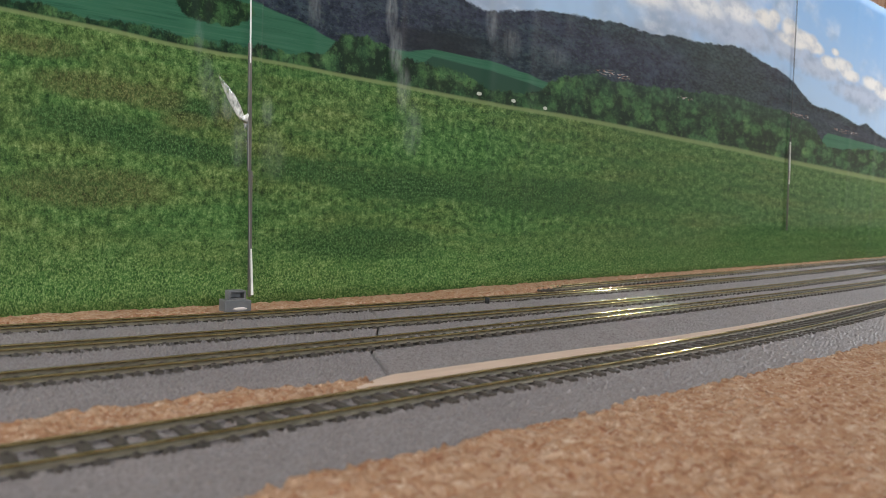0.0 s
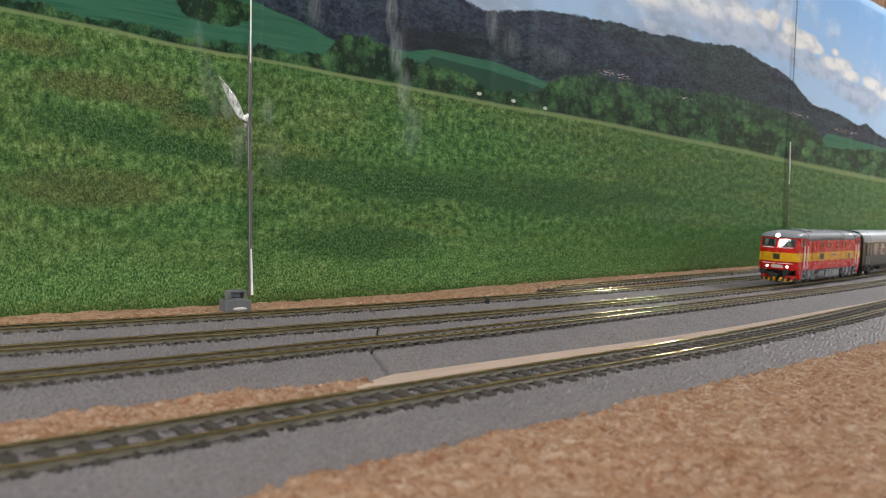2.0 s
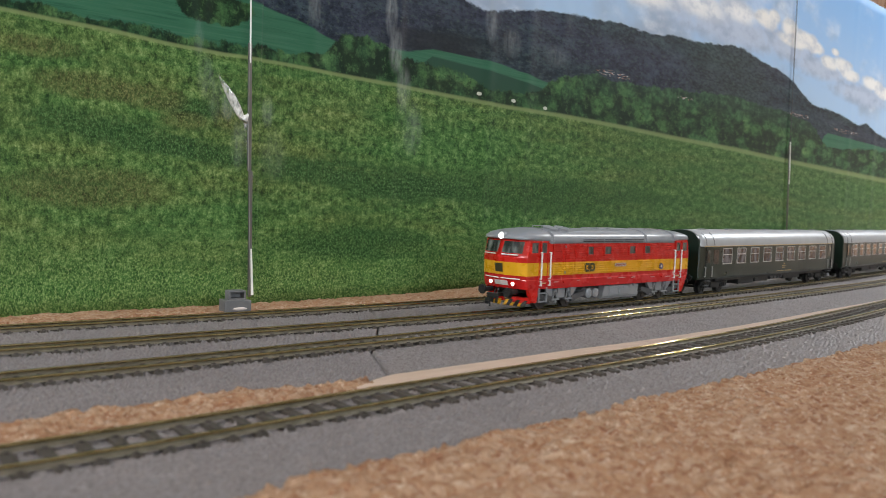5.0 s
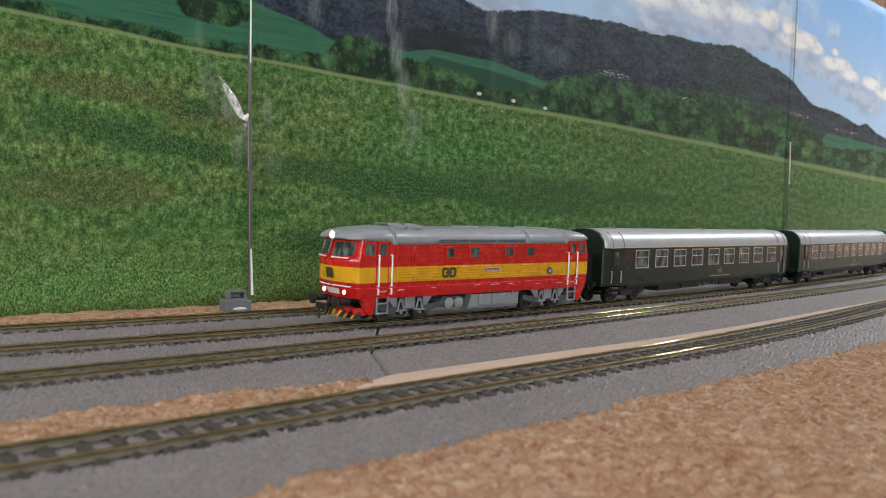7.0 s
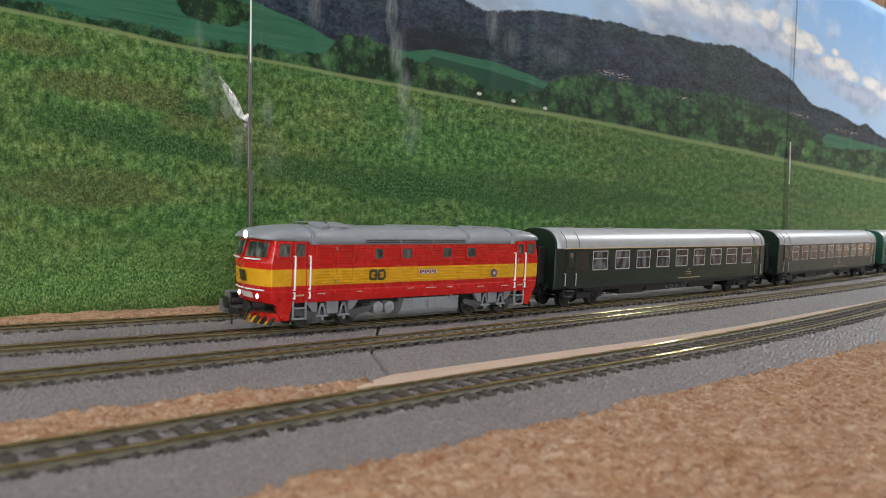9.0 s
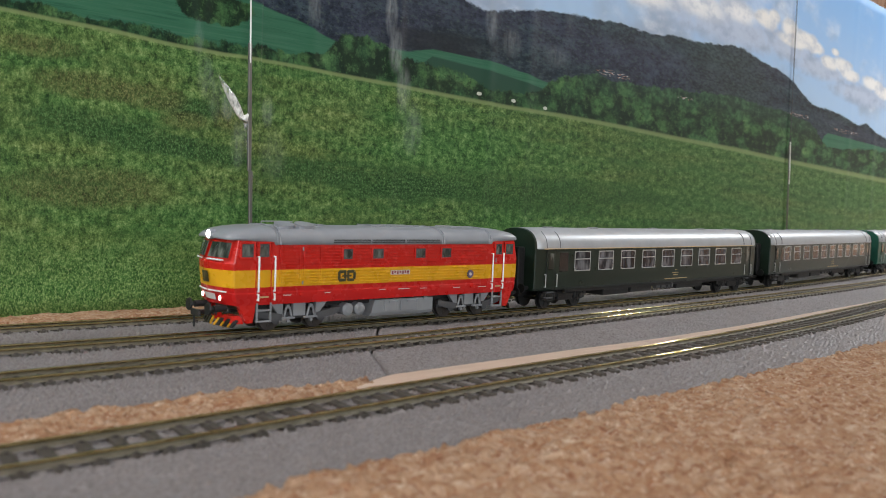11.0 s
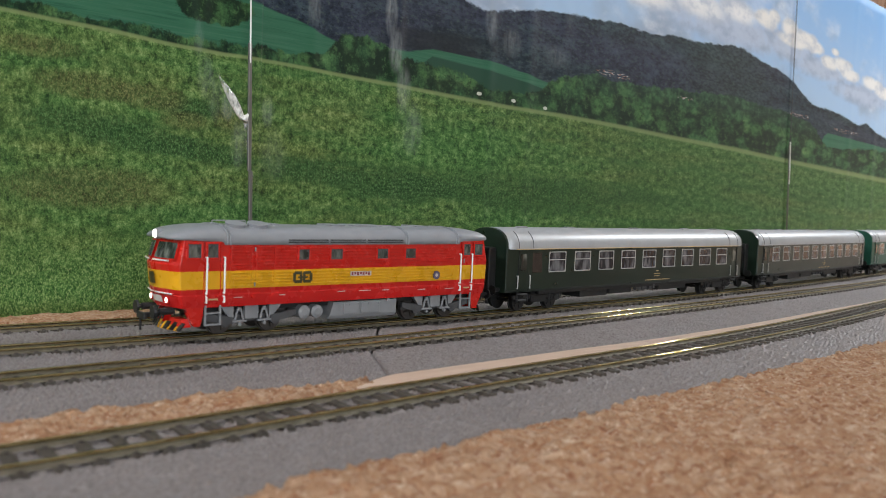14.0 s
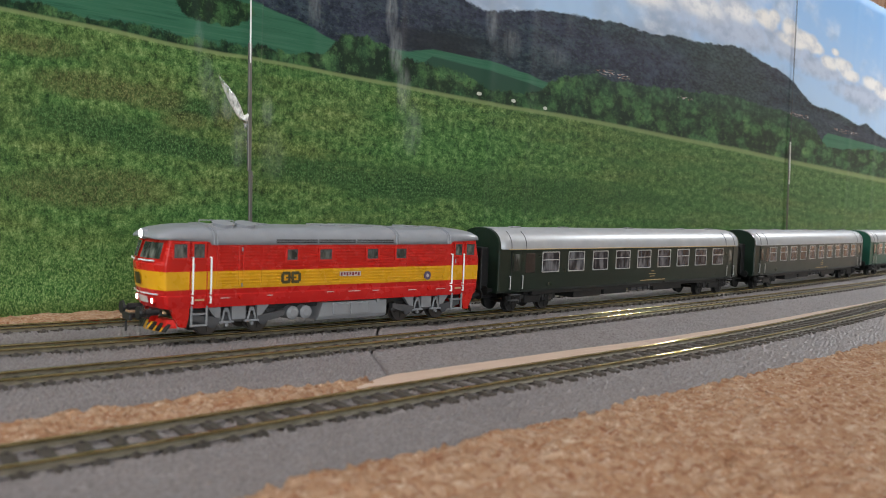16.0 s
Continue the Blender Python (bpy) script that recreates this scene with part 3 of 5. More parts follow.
# edges of the sheets, in metres from the main line
FIELD_EDGE = lerp([(-0.6, -0.1184), (0, -0.1094), (0.05, -0.1089), (0.107, -0.1049), (0.148, -0.1109), (0.166, -0.1029), (0.205, -0.1014), (0.26, -0.0999), (0.32, -0.1009), (0.406, -0.0994), (0.53, -0.0939), (0.67, -0.0936), (0.9, -0.0844), (2.8, -0.0794)])
FRONT_EDGE = lerp([(-0.6, -0.2173), (0.03, -0.2003), (0.07, -0.1938), (0.096, -0.1883), (0.137, -0.1848), (0.18, -0.1833), (0.218, -0.1798), (0.27, -0.1783), (0.427, -0.1728), (0.7, -0.1623), (2.8, -0.1523)])
FAR_EDGE = lerp([(-0.6, 0.0655), (0.37, 0.0655), (0.44, 0.084), (0.6, 0.103), (0.9, 0.107), (2.8, 0.107)])
CUT_LINE = [(-0.13, 0.153), (-0.104, 0.167), (-0.063, 0.187), (0.013, 0.245), (0.033, 0.255), (0.12, 0.30)]


def table():
    top = mesh_ob("layout_table", box(B(), -1100, 2900, -620, 520, -54, -18, 2), M["table"])
    tagged(top, "plywood layout table under the cork and tracks", "table")
    for x, y in ((-1040, -560), (-1040, 460), (2840, -560), (2840, 460)):
        part("leg", box(B(), x - 25, x + 25, y - 25, y + 25, -950, -48, 1), M["table"], top)


def cork_sheets():
    base = grid_strip("ground", -0.55, 2.6, lambda s: -0.62 + 0.0 * s, lambda s: 0.30, 0.05, 10, lambda s, y: -0.0132, [M["cork"]])
    sol = base.modifiers.new("thick", "SOLIDIFY")
    sol.thickness, sol.offset = 0.0048, -1
    tagged(base, "pale brown pressed cork sheet on the layout table", "ground", kind="structure")

    def rough_top(level, amp):
        return lambda s, y: level + grainy(s, y, 270.0, amp * 1.5) + grainy(s, y, 40.0, amp)

    def ragged(edge, amp, seed):
        return lambda s: edge(s) + amp * noise.noise((s * 160.0, seed, 0)) + amp * noise.noise((s * 420.0, seed, 5))

    near = grid_strip("cork_sheet", -0.15, 0.9, lambda s: -0.50, ragged(FRONT_EDGE, 0.0022, 1), 0.0014, 230, rough_top(-0.0030, 0.0011), [M["cork"]], skirt=-0.0132)
    tagged(near, "crumbly tan cork sheet in front of the tracks", "cork sheet", group="cork sheets")
    mid = grid_strip("cork_sheet", -0.30, 0.152, lambda s: centre("front", s) + 0.0115, ragged(lambda s: FIELD_EDGE(s) + 0.001, 0.0018, 2), 0.0014, 18, rough_top(-0.0034, 0.0012), [M["cork"]], skirt=-0.0132)
    tagged(mid, "narrow crumbly cork strip between two tracks", "cork sheet", group="cork sheets")
    far = grid_strip("cork_sheet", -0.30, 2.45, ragged(FAR_EDGE, 0.0012, 3), lambda s: FAR_EDGE(s) + 0.085, 0.0022, 40, lambda s, y: -0.0034 - (y - FAR_EDGE(s)) * 0.088 + grainy(s, y, 330.0, 0.0011) + grainy(s, y, 70.0, 0.0011), [M["cork"]], skirt=-0.0132)
    tagged(far, "crumbly reddish cork verge at the foot of the backdrop", "cork sheet", group="cork sheets")


def on_many(s, y, z):
    """The same as on(), for whole arrays."""
    a = np.interp(s, _S, _T)
    return np.stack([np.interp(s, _S, _X) - np.sin(a) * y, np.interp(s, _S, _Y) + np.cos(a) * y, z], -1)


def pimples(x, y, size, seed):
    """Rounded bumps on a jittered grid: 1 at their tops, 0 in the creases between them."""
    gx, gy = x / size, y / size
    ix, iy = np.floor(gx), np.floor(gy)
    best = np.full(x.shape, 9.0)
    second = np.full(x.shape, 9.0)
    for dx in (-1, 0, 1):
        for dy in (-1, 0, 1):
            cx, cy = ix + dx, iy + dy
            h = np.sin(cx * 127.1 + cy * 311.7 + seed) * 43758.5453
            k = np.sin(cx * 269.5 + cy * 183.3 + seed) * 28001.8384
            d = np.hypot(cx + 0.1 + 0.8 * (h - np.floor(h)) - gx, cy + 0.1 + 0.8 * (k - np.floor(k)) - gy)
            second = np.minimum(second, np.maximum(best, d))
            best = np.minimum(best, d)
    return np.clip((second - best) * 1.1, 0, 1) ** 0.9


def foam_sheet(s0, s1, lo, hi, ds, dy, shift=None):
    """A dimpled sheet along the line, laid down in a trough under each track."""
    ns = int((s1 - s0) / ds)
    ss = np.linspace(s0, s1, ns + 1)
    ss[1], ss[-2] = s0 + 0.0002, s1 - 0.0002
    a = np.array([lo(v) for v in ss])
    b = np.array([hi(v) for v in ss])
    ny = int(float(np.mean(b - a)) / dy)
    y = a[:, None] + (b - a)[:, None] * np.linspace(0, 1, ny + 1)[None, :]
    s = np.repeat(ss[:, None], ny + 1, 1)
    if shift:
        s = s + np.interp(y, [v for v, w in shift], [w for v, w in shift])
    z = BED - 0.0013 + 0.0020 * pimples(s + 0.0004 * np.sin(y * 900.0), y, 0.0020, 1.0) * (0.78 + 0.22 * np.sin(s * 310.0 + y * 173.0) * np.sin(y * 420.0))
    z += 0.00022 * np.sin(s * 71.0 + 2.0 * np.sin(y * 90.0)) * np.sin(y * 83.0 + s * 37.0)
    for name in ("far", "main", "near"):
        mid = np.interp(ss, ss[::8], [centre(name, v) for v in ss[::8]])[:, None]
        off = y - mid
        w = np.clip((off + 0.0135) / 0.004, 0, 1) * np.clip((0.0170 - off) / 0.004, 0, 1)
        fall, deep = CANT[name]
        z -= w * (deep + fall * np.clip(off + 0.00825, 0, 1))
    z[0], z[-1], z[:, 0], z[:, -1] = -0.0132, -0.0132, -0.0132, -0.0132
    co = on_many(s, y, z).reshape(-1, 3)
    w = ny + 1
    q = (np.arange(ns)[:, None] * w + np.arange(ny)[None, :]).reshape(-1)
    quads = np.stack([q, q + w, q + w + 1, q + 1], -1)
    me = bpy.data.meshes.new("foam_mat")
    me.vertices.add(len(co))
    me.vertices.foreach_set("co", co.astype(np.float32).ravel())
    me.loops.add(quads.size)
    me.loops.foreach_set("vertex_index", quads.astype(np.int32).ravel())
    me.polygons.add(len(quads))
    me.polygons.foreach_set("loop_start", np.arange(0, quads.size, 4, dtype=np.int32))
    me.polygons.foreach_set("use_smooth", np.ones(len(quads), dtype=bool))
    me.update(calc_edges=True)
    me.validate()
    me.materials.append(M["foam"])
    return new("foam_mat", me)


def foam_mats():
    def far(s):
        return FAR_EDGE(s) + 0.004

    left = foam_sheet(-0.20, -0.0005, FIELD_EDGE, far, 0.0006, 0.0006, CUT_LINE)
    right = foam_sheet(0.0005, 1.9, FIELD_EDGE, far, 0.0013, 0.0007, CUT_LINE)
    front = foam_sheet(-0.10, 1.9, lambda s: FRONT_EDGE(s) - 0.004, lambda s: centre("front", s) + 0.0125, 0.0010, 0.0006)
    for ob, text in ((left, "grey dimpled foam ballast mat under three tracks"), (right, "grey dimpled foam ballast mat with a cut edge"), (front, "grey dimpled foam ballast mat under a single track")):
        tagged(ob, text, "ballast mat", group="ballast mats")


def bare_strip():
    hi = lambda s: FIELD_EDGE(s) - 0.0030 - max(0.0, 0.15 - s) * 0.9
    lo = lambda s: min(centre("front", s) + 0.0118, hi(s) - 0.0015)

    def top(s, y):
        a, b = lo(s), hi(s)
        k = (y - a) / (b - a)
        return -0.0030 - 0.0014 * (2 * k - 1) ** 4
    ob = grid_strip("wooden_strip", 0.143, 1.9, lo, hi, 0.006, 10, top, [M["board"]], skirt=-0.0132)
    tagged(ob, "smooth pale bare wooden strip beside the track", "wooden strip")


def rail_mesh(name, track, side, s0, s1):
    prof = [(-1.0, -2.2), (-0.95, -1.95), (-0.5, -1.75), (-0.28, -1.5), (-0.28, -0.95), (-0.5, -0.75), (-0.55, -0.5), (-0.5, -0.2), (-0.38, -0.06), (-0.18, 0.0), (0.18, 0.0), (0.38, -0.06), (0.5, -0.2), (0.55, -0.5), (0.5, -0.75), (0.28, -0.95), (0.28, -1.5), (0.5, -1.75), (0.95, -1.95), (1.0, -2.2)]
    n = int((s1 - s0) / 0.02)
    vs, fs, mi = [], [], []
    k = len(prof)
    for i in range(n + 1):
        s = s0 + (s1 - s0) * i / n
        y = centre(track, s) + side
        for py, pz in prof:
            vs.append(on(s, y + py * MM, RAIL + dip(track, side) + pz * MM))
    for i in range(n):
        for j in range(k - 1):
            fs.append((i * k + j, i * k + j + 1, (i + 1) * k + j + 1, (i + 1) * k + j))
            mi.append(0 if 4 <= j <= 14 else 1)
    fs += [tuple(range(k)), tuple(range(n * k, n * k + k))]
    mi += [1, 1]
    me = bpy.data.meshes.new(name)
    me.from_pydata(vs, [], fs)
    me.materials.append(M["rail"])
    me.materials.append(M["rust"])
    me.polygons.foreach_set("material_index", mi)
    me.polygons.foreach_set("use_smooth", [True] * len(fs))
    me.update()
    return new(name, me)


def sleeper_bm(half=11):
    bm = box(B(), -1.8, 1.8, -half, half, -5.0, -3.6, 0.0)
    for v in bm.verts:
        if v.co.z > -0.004:
            v.co.x *= 0.86
            v.co.y *= 0.985
    for y in (-8.25, 8.25):
        for q in (-1.35, 1.35):
            box(bm, -0.75, 0.75, y + q - 0.45, y + q + 0.45, -3.6, -3.1)
    return bm


def tracks():
    me = bpy.data.meshes.new("sleeper")
    bm = sleeper_bm()
    bm.to_mesh(me)
    bm.free()
    me.materials.append(M["sleeper"])
    long_me = bpy.data.meshes.new("long_sleeper")
    bm = sleeper_bm(14)
    bm.to_mesh(long_me)
    bm.free()
    long_me.materials.append(M["sleeper"])
    proto = [(v.co.copy()) for v in me.vertices]
    pf = [tuple(p.vertices) for p in me.polygons]
    words = {"far": "model track at the cork verge", "main": "model track that carries the train", "near": "model track on grey foam ballast", "front": "single model track beside the front cork", "siding": "siding track at the cork verge"}
    for name, (pts, s0, s1, gap) in TRACKS.items():
        thing = new("track")
        thing.location = on(s0, centre(name, s0), 0)
        tagged(thing, words[name] + ", brown rails and dark sleepers", "railway track", group="model tracks")
        inv = thing.matrix_basis.inverted()
        for side in (-0.00825, 0.00825):
            r = rail_mesh("rail", name, side, s0, s1)
            r.parent = thing
            r.matrix_parent_inverse = inv
        near_vs, rest_f = [], []
        s = s0
        made = 0
        while s < s1:
            m = Matrix.Translation(on(s, centre(name, s), dip(name, 0.0))) @ Matrix.Rotation(heading(s), 4, "Z") @ Matrix.Rotation(-math.atan(CANT[name][0]), 4, "X")
            if 0.0 < s < 1.0 and made < 150:
                ob = new("sleeper", long_me if name == "front" and s > 0.15 else me)
                ob.parent = thing
                ob.matrix_parent_inverse = inv
                ob.matrix_basis = m
                made += 1
            else:
                o = len(near_vs)
                near_vs += [m @ c for c in proto]
                rest_f += [tuple(o + i for i in f) for f in pf]
            s += gap
        if near_vs:
            jm = bpy.data.meshes.new("sleepers")
            jm.from_pydata(near_vs, [], rest_f)
            jm.materials.append(M["sleeper"])
            jo = new("sleepers", jm)
            jo.parent = thing
            jo.matrix_parent_inverse = inv
            tagged(jo, kind="stuff")


# ---- the backdrop ----
BACK0 = Vector((0.222, 0.131, 0.0))
BACKDIR = Vector((0.872, 0.125, 0.0)).normalized()
BACKTOP = 0.39


# upright folds in the film: place, half width, height, where they fade
FOLDS = [(-0.040, 0.0050, 0.0019, 0.14), (0.040, 0.0040, 0.0013, 0.17), (0.113, 0.0060, 0.0024, 0.12), (0.213, 0.006, 0.0015, 0.17), (0.262, 0.008, 0.0018, 0.17), (0.31, 0.009, 0.0010, 0.18), (1.02, 0.010, 0.0007, 0.02), (1.13, 0.012, 0.0008, 0.02), (-0.012, 0.008, 0.0012, 0.02)]


def backdrop_panel(u0, u1, start, along, label):
    nu, nz = int((u1 - u0) / 0.0016), 30
    out = Vector((along.y, -along.x, 0))
    bm = B()
    uvl = bm.loops.layers.uv.new("UVMap")
    rows = []
    for i in range(nu + 1):
        u = u0 + (u1 - u0) * i / nu
        col = []
        for j in range(nz + 1):
            z = -0.014 + (BACKTOP + 0.014) * j / nz
            wob = 0.0009 * noise.noise((u * 9.0, z * 1.5, 0.0)) + 0.00018 * noise.noise((u * 45.0, z * 5.0, 7.0))
            for fu, fw, fa, fz in FOLDS:
                wob += fa * math.exp(-((u - fu - 0.02 * (z - 0.15)) / fw) ** 2) * (0.35 + 0.65 / (1 + math.exp(-(z - fz) * 60)))
            col.append((bm.verts.new(start + along * u + out * wob + Vector((0, 0, z))), (u, z)))
        rows.append(col)
    for i in range(nu):
        for j in range(nz):
            q = [rows[i][j], rows[i + 1][j], rows[i + 1][j + 1], rows[i][j + 1]]
            f = bm.faces.new([a for a, b in q])
            f.smooth = True
            for l, (a, b) in zip(f.loops, q):
                l[uvl].uv = b
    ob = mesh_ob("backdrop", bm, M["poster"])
    sol = ob.modifiers.new("thick", "SOLIDIFY")
    sol.thickness, sol.offset = 0.0012, -1
    tagged(ob, label, "backdrop", kind="structure")


def backdrop():
    a1 = Matrix.Rotation(radians(-3.5), 3, "Z") @ BACKDIR
    backdrop_panel(-0.75, 0.001, BACK0, a1, "glossy printed film of meadow and far hedges")
    backdrop_panel(-0.003, 2.3, BACK0 + Vector((0.0, 0.0018, 0)), BACKDIR, "glossy printed film of meadow, wooded ridge and clouds")
    # metal strip over the first joint, in two lengths
    turn = Matrix.Translation(BACK0) @ Matrix.Rotation(math.atan2(BACKDIR.y, BACKDIR.x), 4, "Z")
    strip = new("joint_strip")
    strip.matrix_basis = turn @ pose(-0.0042, 0, 0, 0, -1.3, 0)
    tagged(strip, "thin dull metal strip over the joint of the backdrop", "joint strip")
    bm = B()
    box(bm, -1.1, 1.1, -3.2, -1.4, -4, 74, 0.3)
    part("strip", bm, M["strip"], strip)
    bm = B()
    box(bm, -2.0, 0.4, -2.9, -1.3, 74, 152, 0.3)
    part("strip", bm, M["strip"], strip)
    bm = B()
    rod(bm, (-0.8, -2.6, 140), (-0.2, -2.6, 389), 0.55)
    part("wire", bm, M["white"], strip)
    bm = B()
    rod(bm, (1.1, -3.4, -3), (0.2, -3.4, 26), 0.9, 8, 0.5)
    part("tape", bm, M["white"], strip)
    # torn clear film that curls off by the joint
    tear = new("torn_film")
    tear.matrix_basis = turn
    tagged(tear, "torn clear film curling off the backdrop joint", "torn film")

    def flap(outline, lift):
        bm = B()
        rows = []
        for i in range(9):
            k = i / 8
            a, b = outline(k)
            rows.append([bm.verts.new(Vector((a[0] + (b[0] - a[0]) * q, -1.2 - lift * math.sin(math.pi * q) * (1 - 0.6 * k), a[1] + (b[1] - a[1]) * q)) * MM) for q in (0, 0.25, 0.5, 0.75, 1)])
        for p, q in zip(rows, rows[1:]):
            for c in range(4):
                bm.faces.new((p[c], p[c + 1], q[c + 1], q[c]))
        ob = part("flap", bm, M["film"], tear, smooth=True)
        ob.modifiers.new("thick", "SOLIDIFY").thickness = 0.00015
    # this flap also carries the pale reflected streak as white film
    def wedge(k):
        x, z, w = -12.0 - 17 * k ** 1.2, 105 + 25 * k, 2.9 * math.sin(math.pi * min(1.0, 0.18 + 0.82 * k)) + 0.2
        return (x - w, z - w * 0.3), (x + w, z + w * 0.3)
    flap(wedge, 2.4)
    flap(lambda k: ((-12 + 5 * k, 103 - 32 * k), (-6.5 + 1 * k, 104 - 32 * k)), 1.0)
    flap(lambda k: ((-6.5 + 7 * k, 76 - 13 * k), (-5.4 + 6.4 * k, 77 - 13.4 * k)), 0.8)
    # white cone added in place of the lamp's reflection at the fold
    tip = B()
    bmesh.ops.create_cone(tip, cap_ends=True, segments=10, radius1=0.0026, radius2=0.0006, depth=0.005, matrix=Matrix.Translation((-0.0115, -0.0045, 0.1065)) @ Matrix.Rotation(radians(35), 4, "Y"))
    part("folded_tip", tip, M["white"], tear, "white cone for the lamp glint on the folded film", True)
    turn2 = Matrix.Translation(BACK0 + BACKDIR * 0.805) @ Matrix.Rotation(math.atan2(BACKDIR.y, BACKDIR.x), 4, "Z")
    s2 = new("joint_strip")
    s2.matrix_basis = turn2
    tagged(s2, "narrow strip over a joint of the backdrop", "joint strip")
    bm = B()
    rod(bm, (5, -2.0, 40), (-3, -2.0, 155), 1.0)
    part("strip", bm, M["strip"], s2)
    bm = B()
    rod(bm, (-2, -2.0, 155), (-10, -2.0, 389), 0.55)
    part("strip", bm, M["dgrey"], s2)
    bm = B()
    rod(bm, (1, -2.8, 100), (-3, -2.8, 155), 0.8)
    part("wire", bm, M["white"], s2)


def base_box():
    ob = new("track_box")
    ob.matrix_basis = Matrix.Translation((0.1855, 0.074, -0.0042)) @ Matrix.Rotation(radians(-5), 4, "Z")
    tagged(ob, "small dark grey plastic box with an open compartment", "plastic box")
    bm = box(B(), -7.4, 7.4, -5.5, 5.5, -1, 6.2, 0.5)
    part("body", bm, M["concrete"], ob)
    bm = B()
    for x0, x1, z0, z1 in ((-4.6, 5.0, 6.2, 7.2), (-4.6, 5.0, 10.4, 11.2), (-4.6, -3.4, 7.2, 10.4), (3.9, 5.0, 7.2, 10.4)):
        box(bm, x0, x1, -3.5, 4.0, z0, z1, 0.15)
    box(bm, -4.5, 4.9, 3.2, 4.0, 6.5, 10.9)
    part("hood", bm, M["concrete"], ob)
    bm = B()
    bmesh.ops.create_uvsphere(bm, u_segments=10, v_segments=6, radius=1)
    for v in bm.verts:
        v.co = Vector((v.co.x * 4.2 + 1.0, v.co.y * 0.6 - 5.4, v.co.z * 1.0 + 1.6)) * MM
    part("smear", bm, M["whiteink"], ob, "dried pale glue smear", True)
    dot = mesh_ob("magnet", rod(B(), (0, 0, -3.0), (0, 0, 0.6), 1.5, 12), M["black"], True)
    dot.location = on(0.343, 0.0305)
    tagged(dot, "small black round sensor stud on the ballast", "sensor stud")


# ---- the room ----
def room():
    d = BACKDIR
    out = Vector((-d.y, d.x, 0))
    base = BACK0 + out * 0.16
    turn = Matrix.Translation(base) @ Matrix.Rotation(math.atan2(d.y, d.x), 4, "Z")
    wall = mesh_ob("wall_north", box(B(), -3000, 4900, 12, 120, -950, 1450), M["woodwall"])
    wall.matrix_basis = turn
    tagged(wall, "brown wood panelled wall behind the backdrop", "wall", kind="structure")
    me = None
    for i in range(62):
        if me is None:
            bm = box(B(), 0, 92, -2, 12, -950, 1450, 1.5)
            me = bpy.data.meshes.new("plank")
            bm.to_mesh(me)
            bm.free()
            me.materials.append(M["woodwall"])
        ob = new("plank", me)
        ob.parent = wall
        ob.location = (-2.2 + i * 0.096, 0, 0)
    for name, (x0, x1, y0, y1, z0, z1), mat, text in (
            ("floor", (-3000, 5200, -2900, 1200, -1050, -950), "floor", "plain brown room floor"),
            ("ceiling", (-3000, 5200, -2900, 1200, 1450, 1550), "ceil", "plain white room ceiling"),
            ("wall_west", (-2600, -2500, -2800, 1200, -950, 1450), "wall", "plain cream room wall"),
            ("wall_east", (4600, 4700, -2800, 1200, -950, 1450), "wall", "plain cream room wall")):
        ob = mesh_ob(name, box(B(), x0, x1, y0, y1, z0, z1), M[mat])
        tagged(ob, text, name.split("_")[0], kind="structure")
    x0, x1, z0, z1 = [v * 1000 for v in WINDOW]
    bm = B()
    for a, b, c, d in ((-3000, x0, -950, 1450), (x1, 5200, -950, 1450), (x0, x1, -950, z0), (x0, x1, z1, 1450)):
        box(bm, a, b, -2900, -2800, c, d)
    tagged(mesh_ob("wall_south", bm, M["wall"]), "plain cream room wall with a window", "wall", kind="structure")
    win = new("window_1")
    win.location = ((x0 + x1) * 0.0005, -2.85, z0 * MM)
    tagged(win, "white framed room window", "window", kind="structure")
    w, h = (x1 - x0) / 2, z1 - z0
    for name, (a, b, c, d) in (("frame", (-w, -w + 50, 0, h)), ("frame", (w - 50, w, 0, h)), ("frame", (-w, w, 0, 50)), ("frame", (-w, w, h - 50, h)), ("mullion", (-25, 25, 50, h - 50))):
        part(name, box(B(), a, b, -20, 20, c, d, 3), M["white"], win)
    for (x, y), (sx, sy), w in LAMPS:
        ob = new("ceiling_light")
        ob.location = (x, y, CEIL)
        tagged(ob, "unseen white ceiling tube light fitting", "ceiling light", group="ceiling lights")
        a, b = sx * 500 + 15, sy * 500 + 15
        part("housing", box(B(), -a, a, -b, b, -60, 0, 4), M["white"], ob)
        part("diffuser", box(B(), -a + 15, a - 15, -b + 15, b - 15, -72, -61, 3), M["diffuser"], ob)


# ---- the locomotive, local x runs back from the front buffers ----
LEN = 189.7
FRONT = [  # height, front at the middle, front at the corner, half width
    (8.5, 8.6, 11.6, 16.9), (11.3, 6.9, 10.6, 17.3), (14.0, 6.0, 9.9, 17.5), (19.1, 4.3, 8.9, 17.6), (26.8, 2.9, 8.6, 17.6), (29.6, 2.5, 8.5, 17.6),
    (30.8, 3.4, 8.9, 17.55), (38.0, 5.9, 10.2, 17.3), (40.0, 6.5, 10.5, 17.1)]


def front_at(y, z):
    zs = [f[0] for f in FRONT]
    c = float(np.interp(z, zs, [f[1] for f in FRONT]))
    k = float(np.interp(z, zs, [f[2] for f in FRONT]))
    w = float(np.interp(z, zs, [f[3] for f in FRONT]))
    a = min(1.0, abs(y) / w)
    return c + (k - c) * (0.45 * a + 0.55 * a ** 3)


def half_at(z):
    return float(np.interp(z, [f[0] for f in FRONT], [f[3] for f in FRONT]))


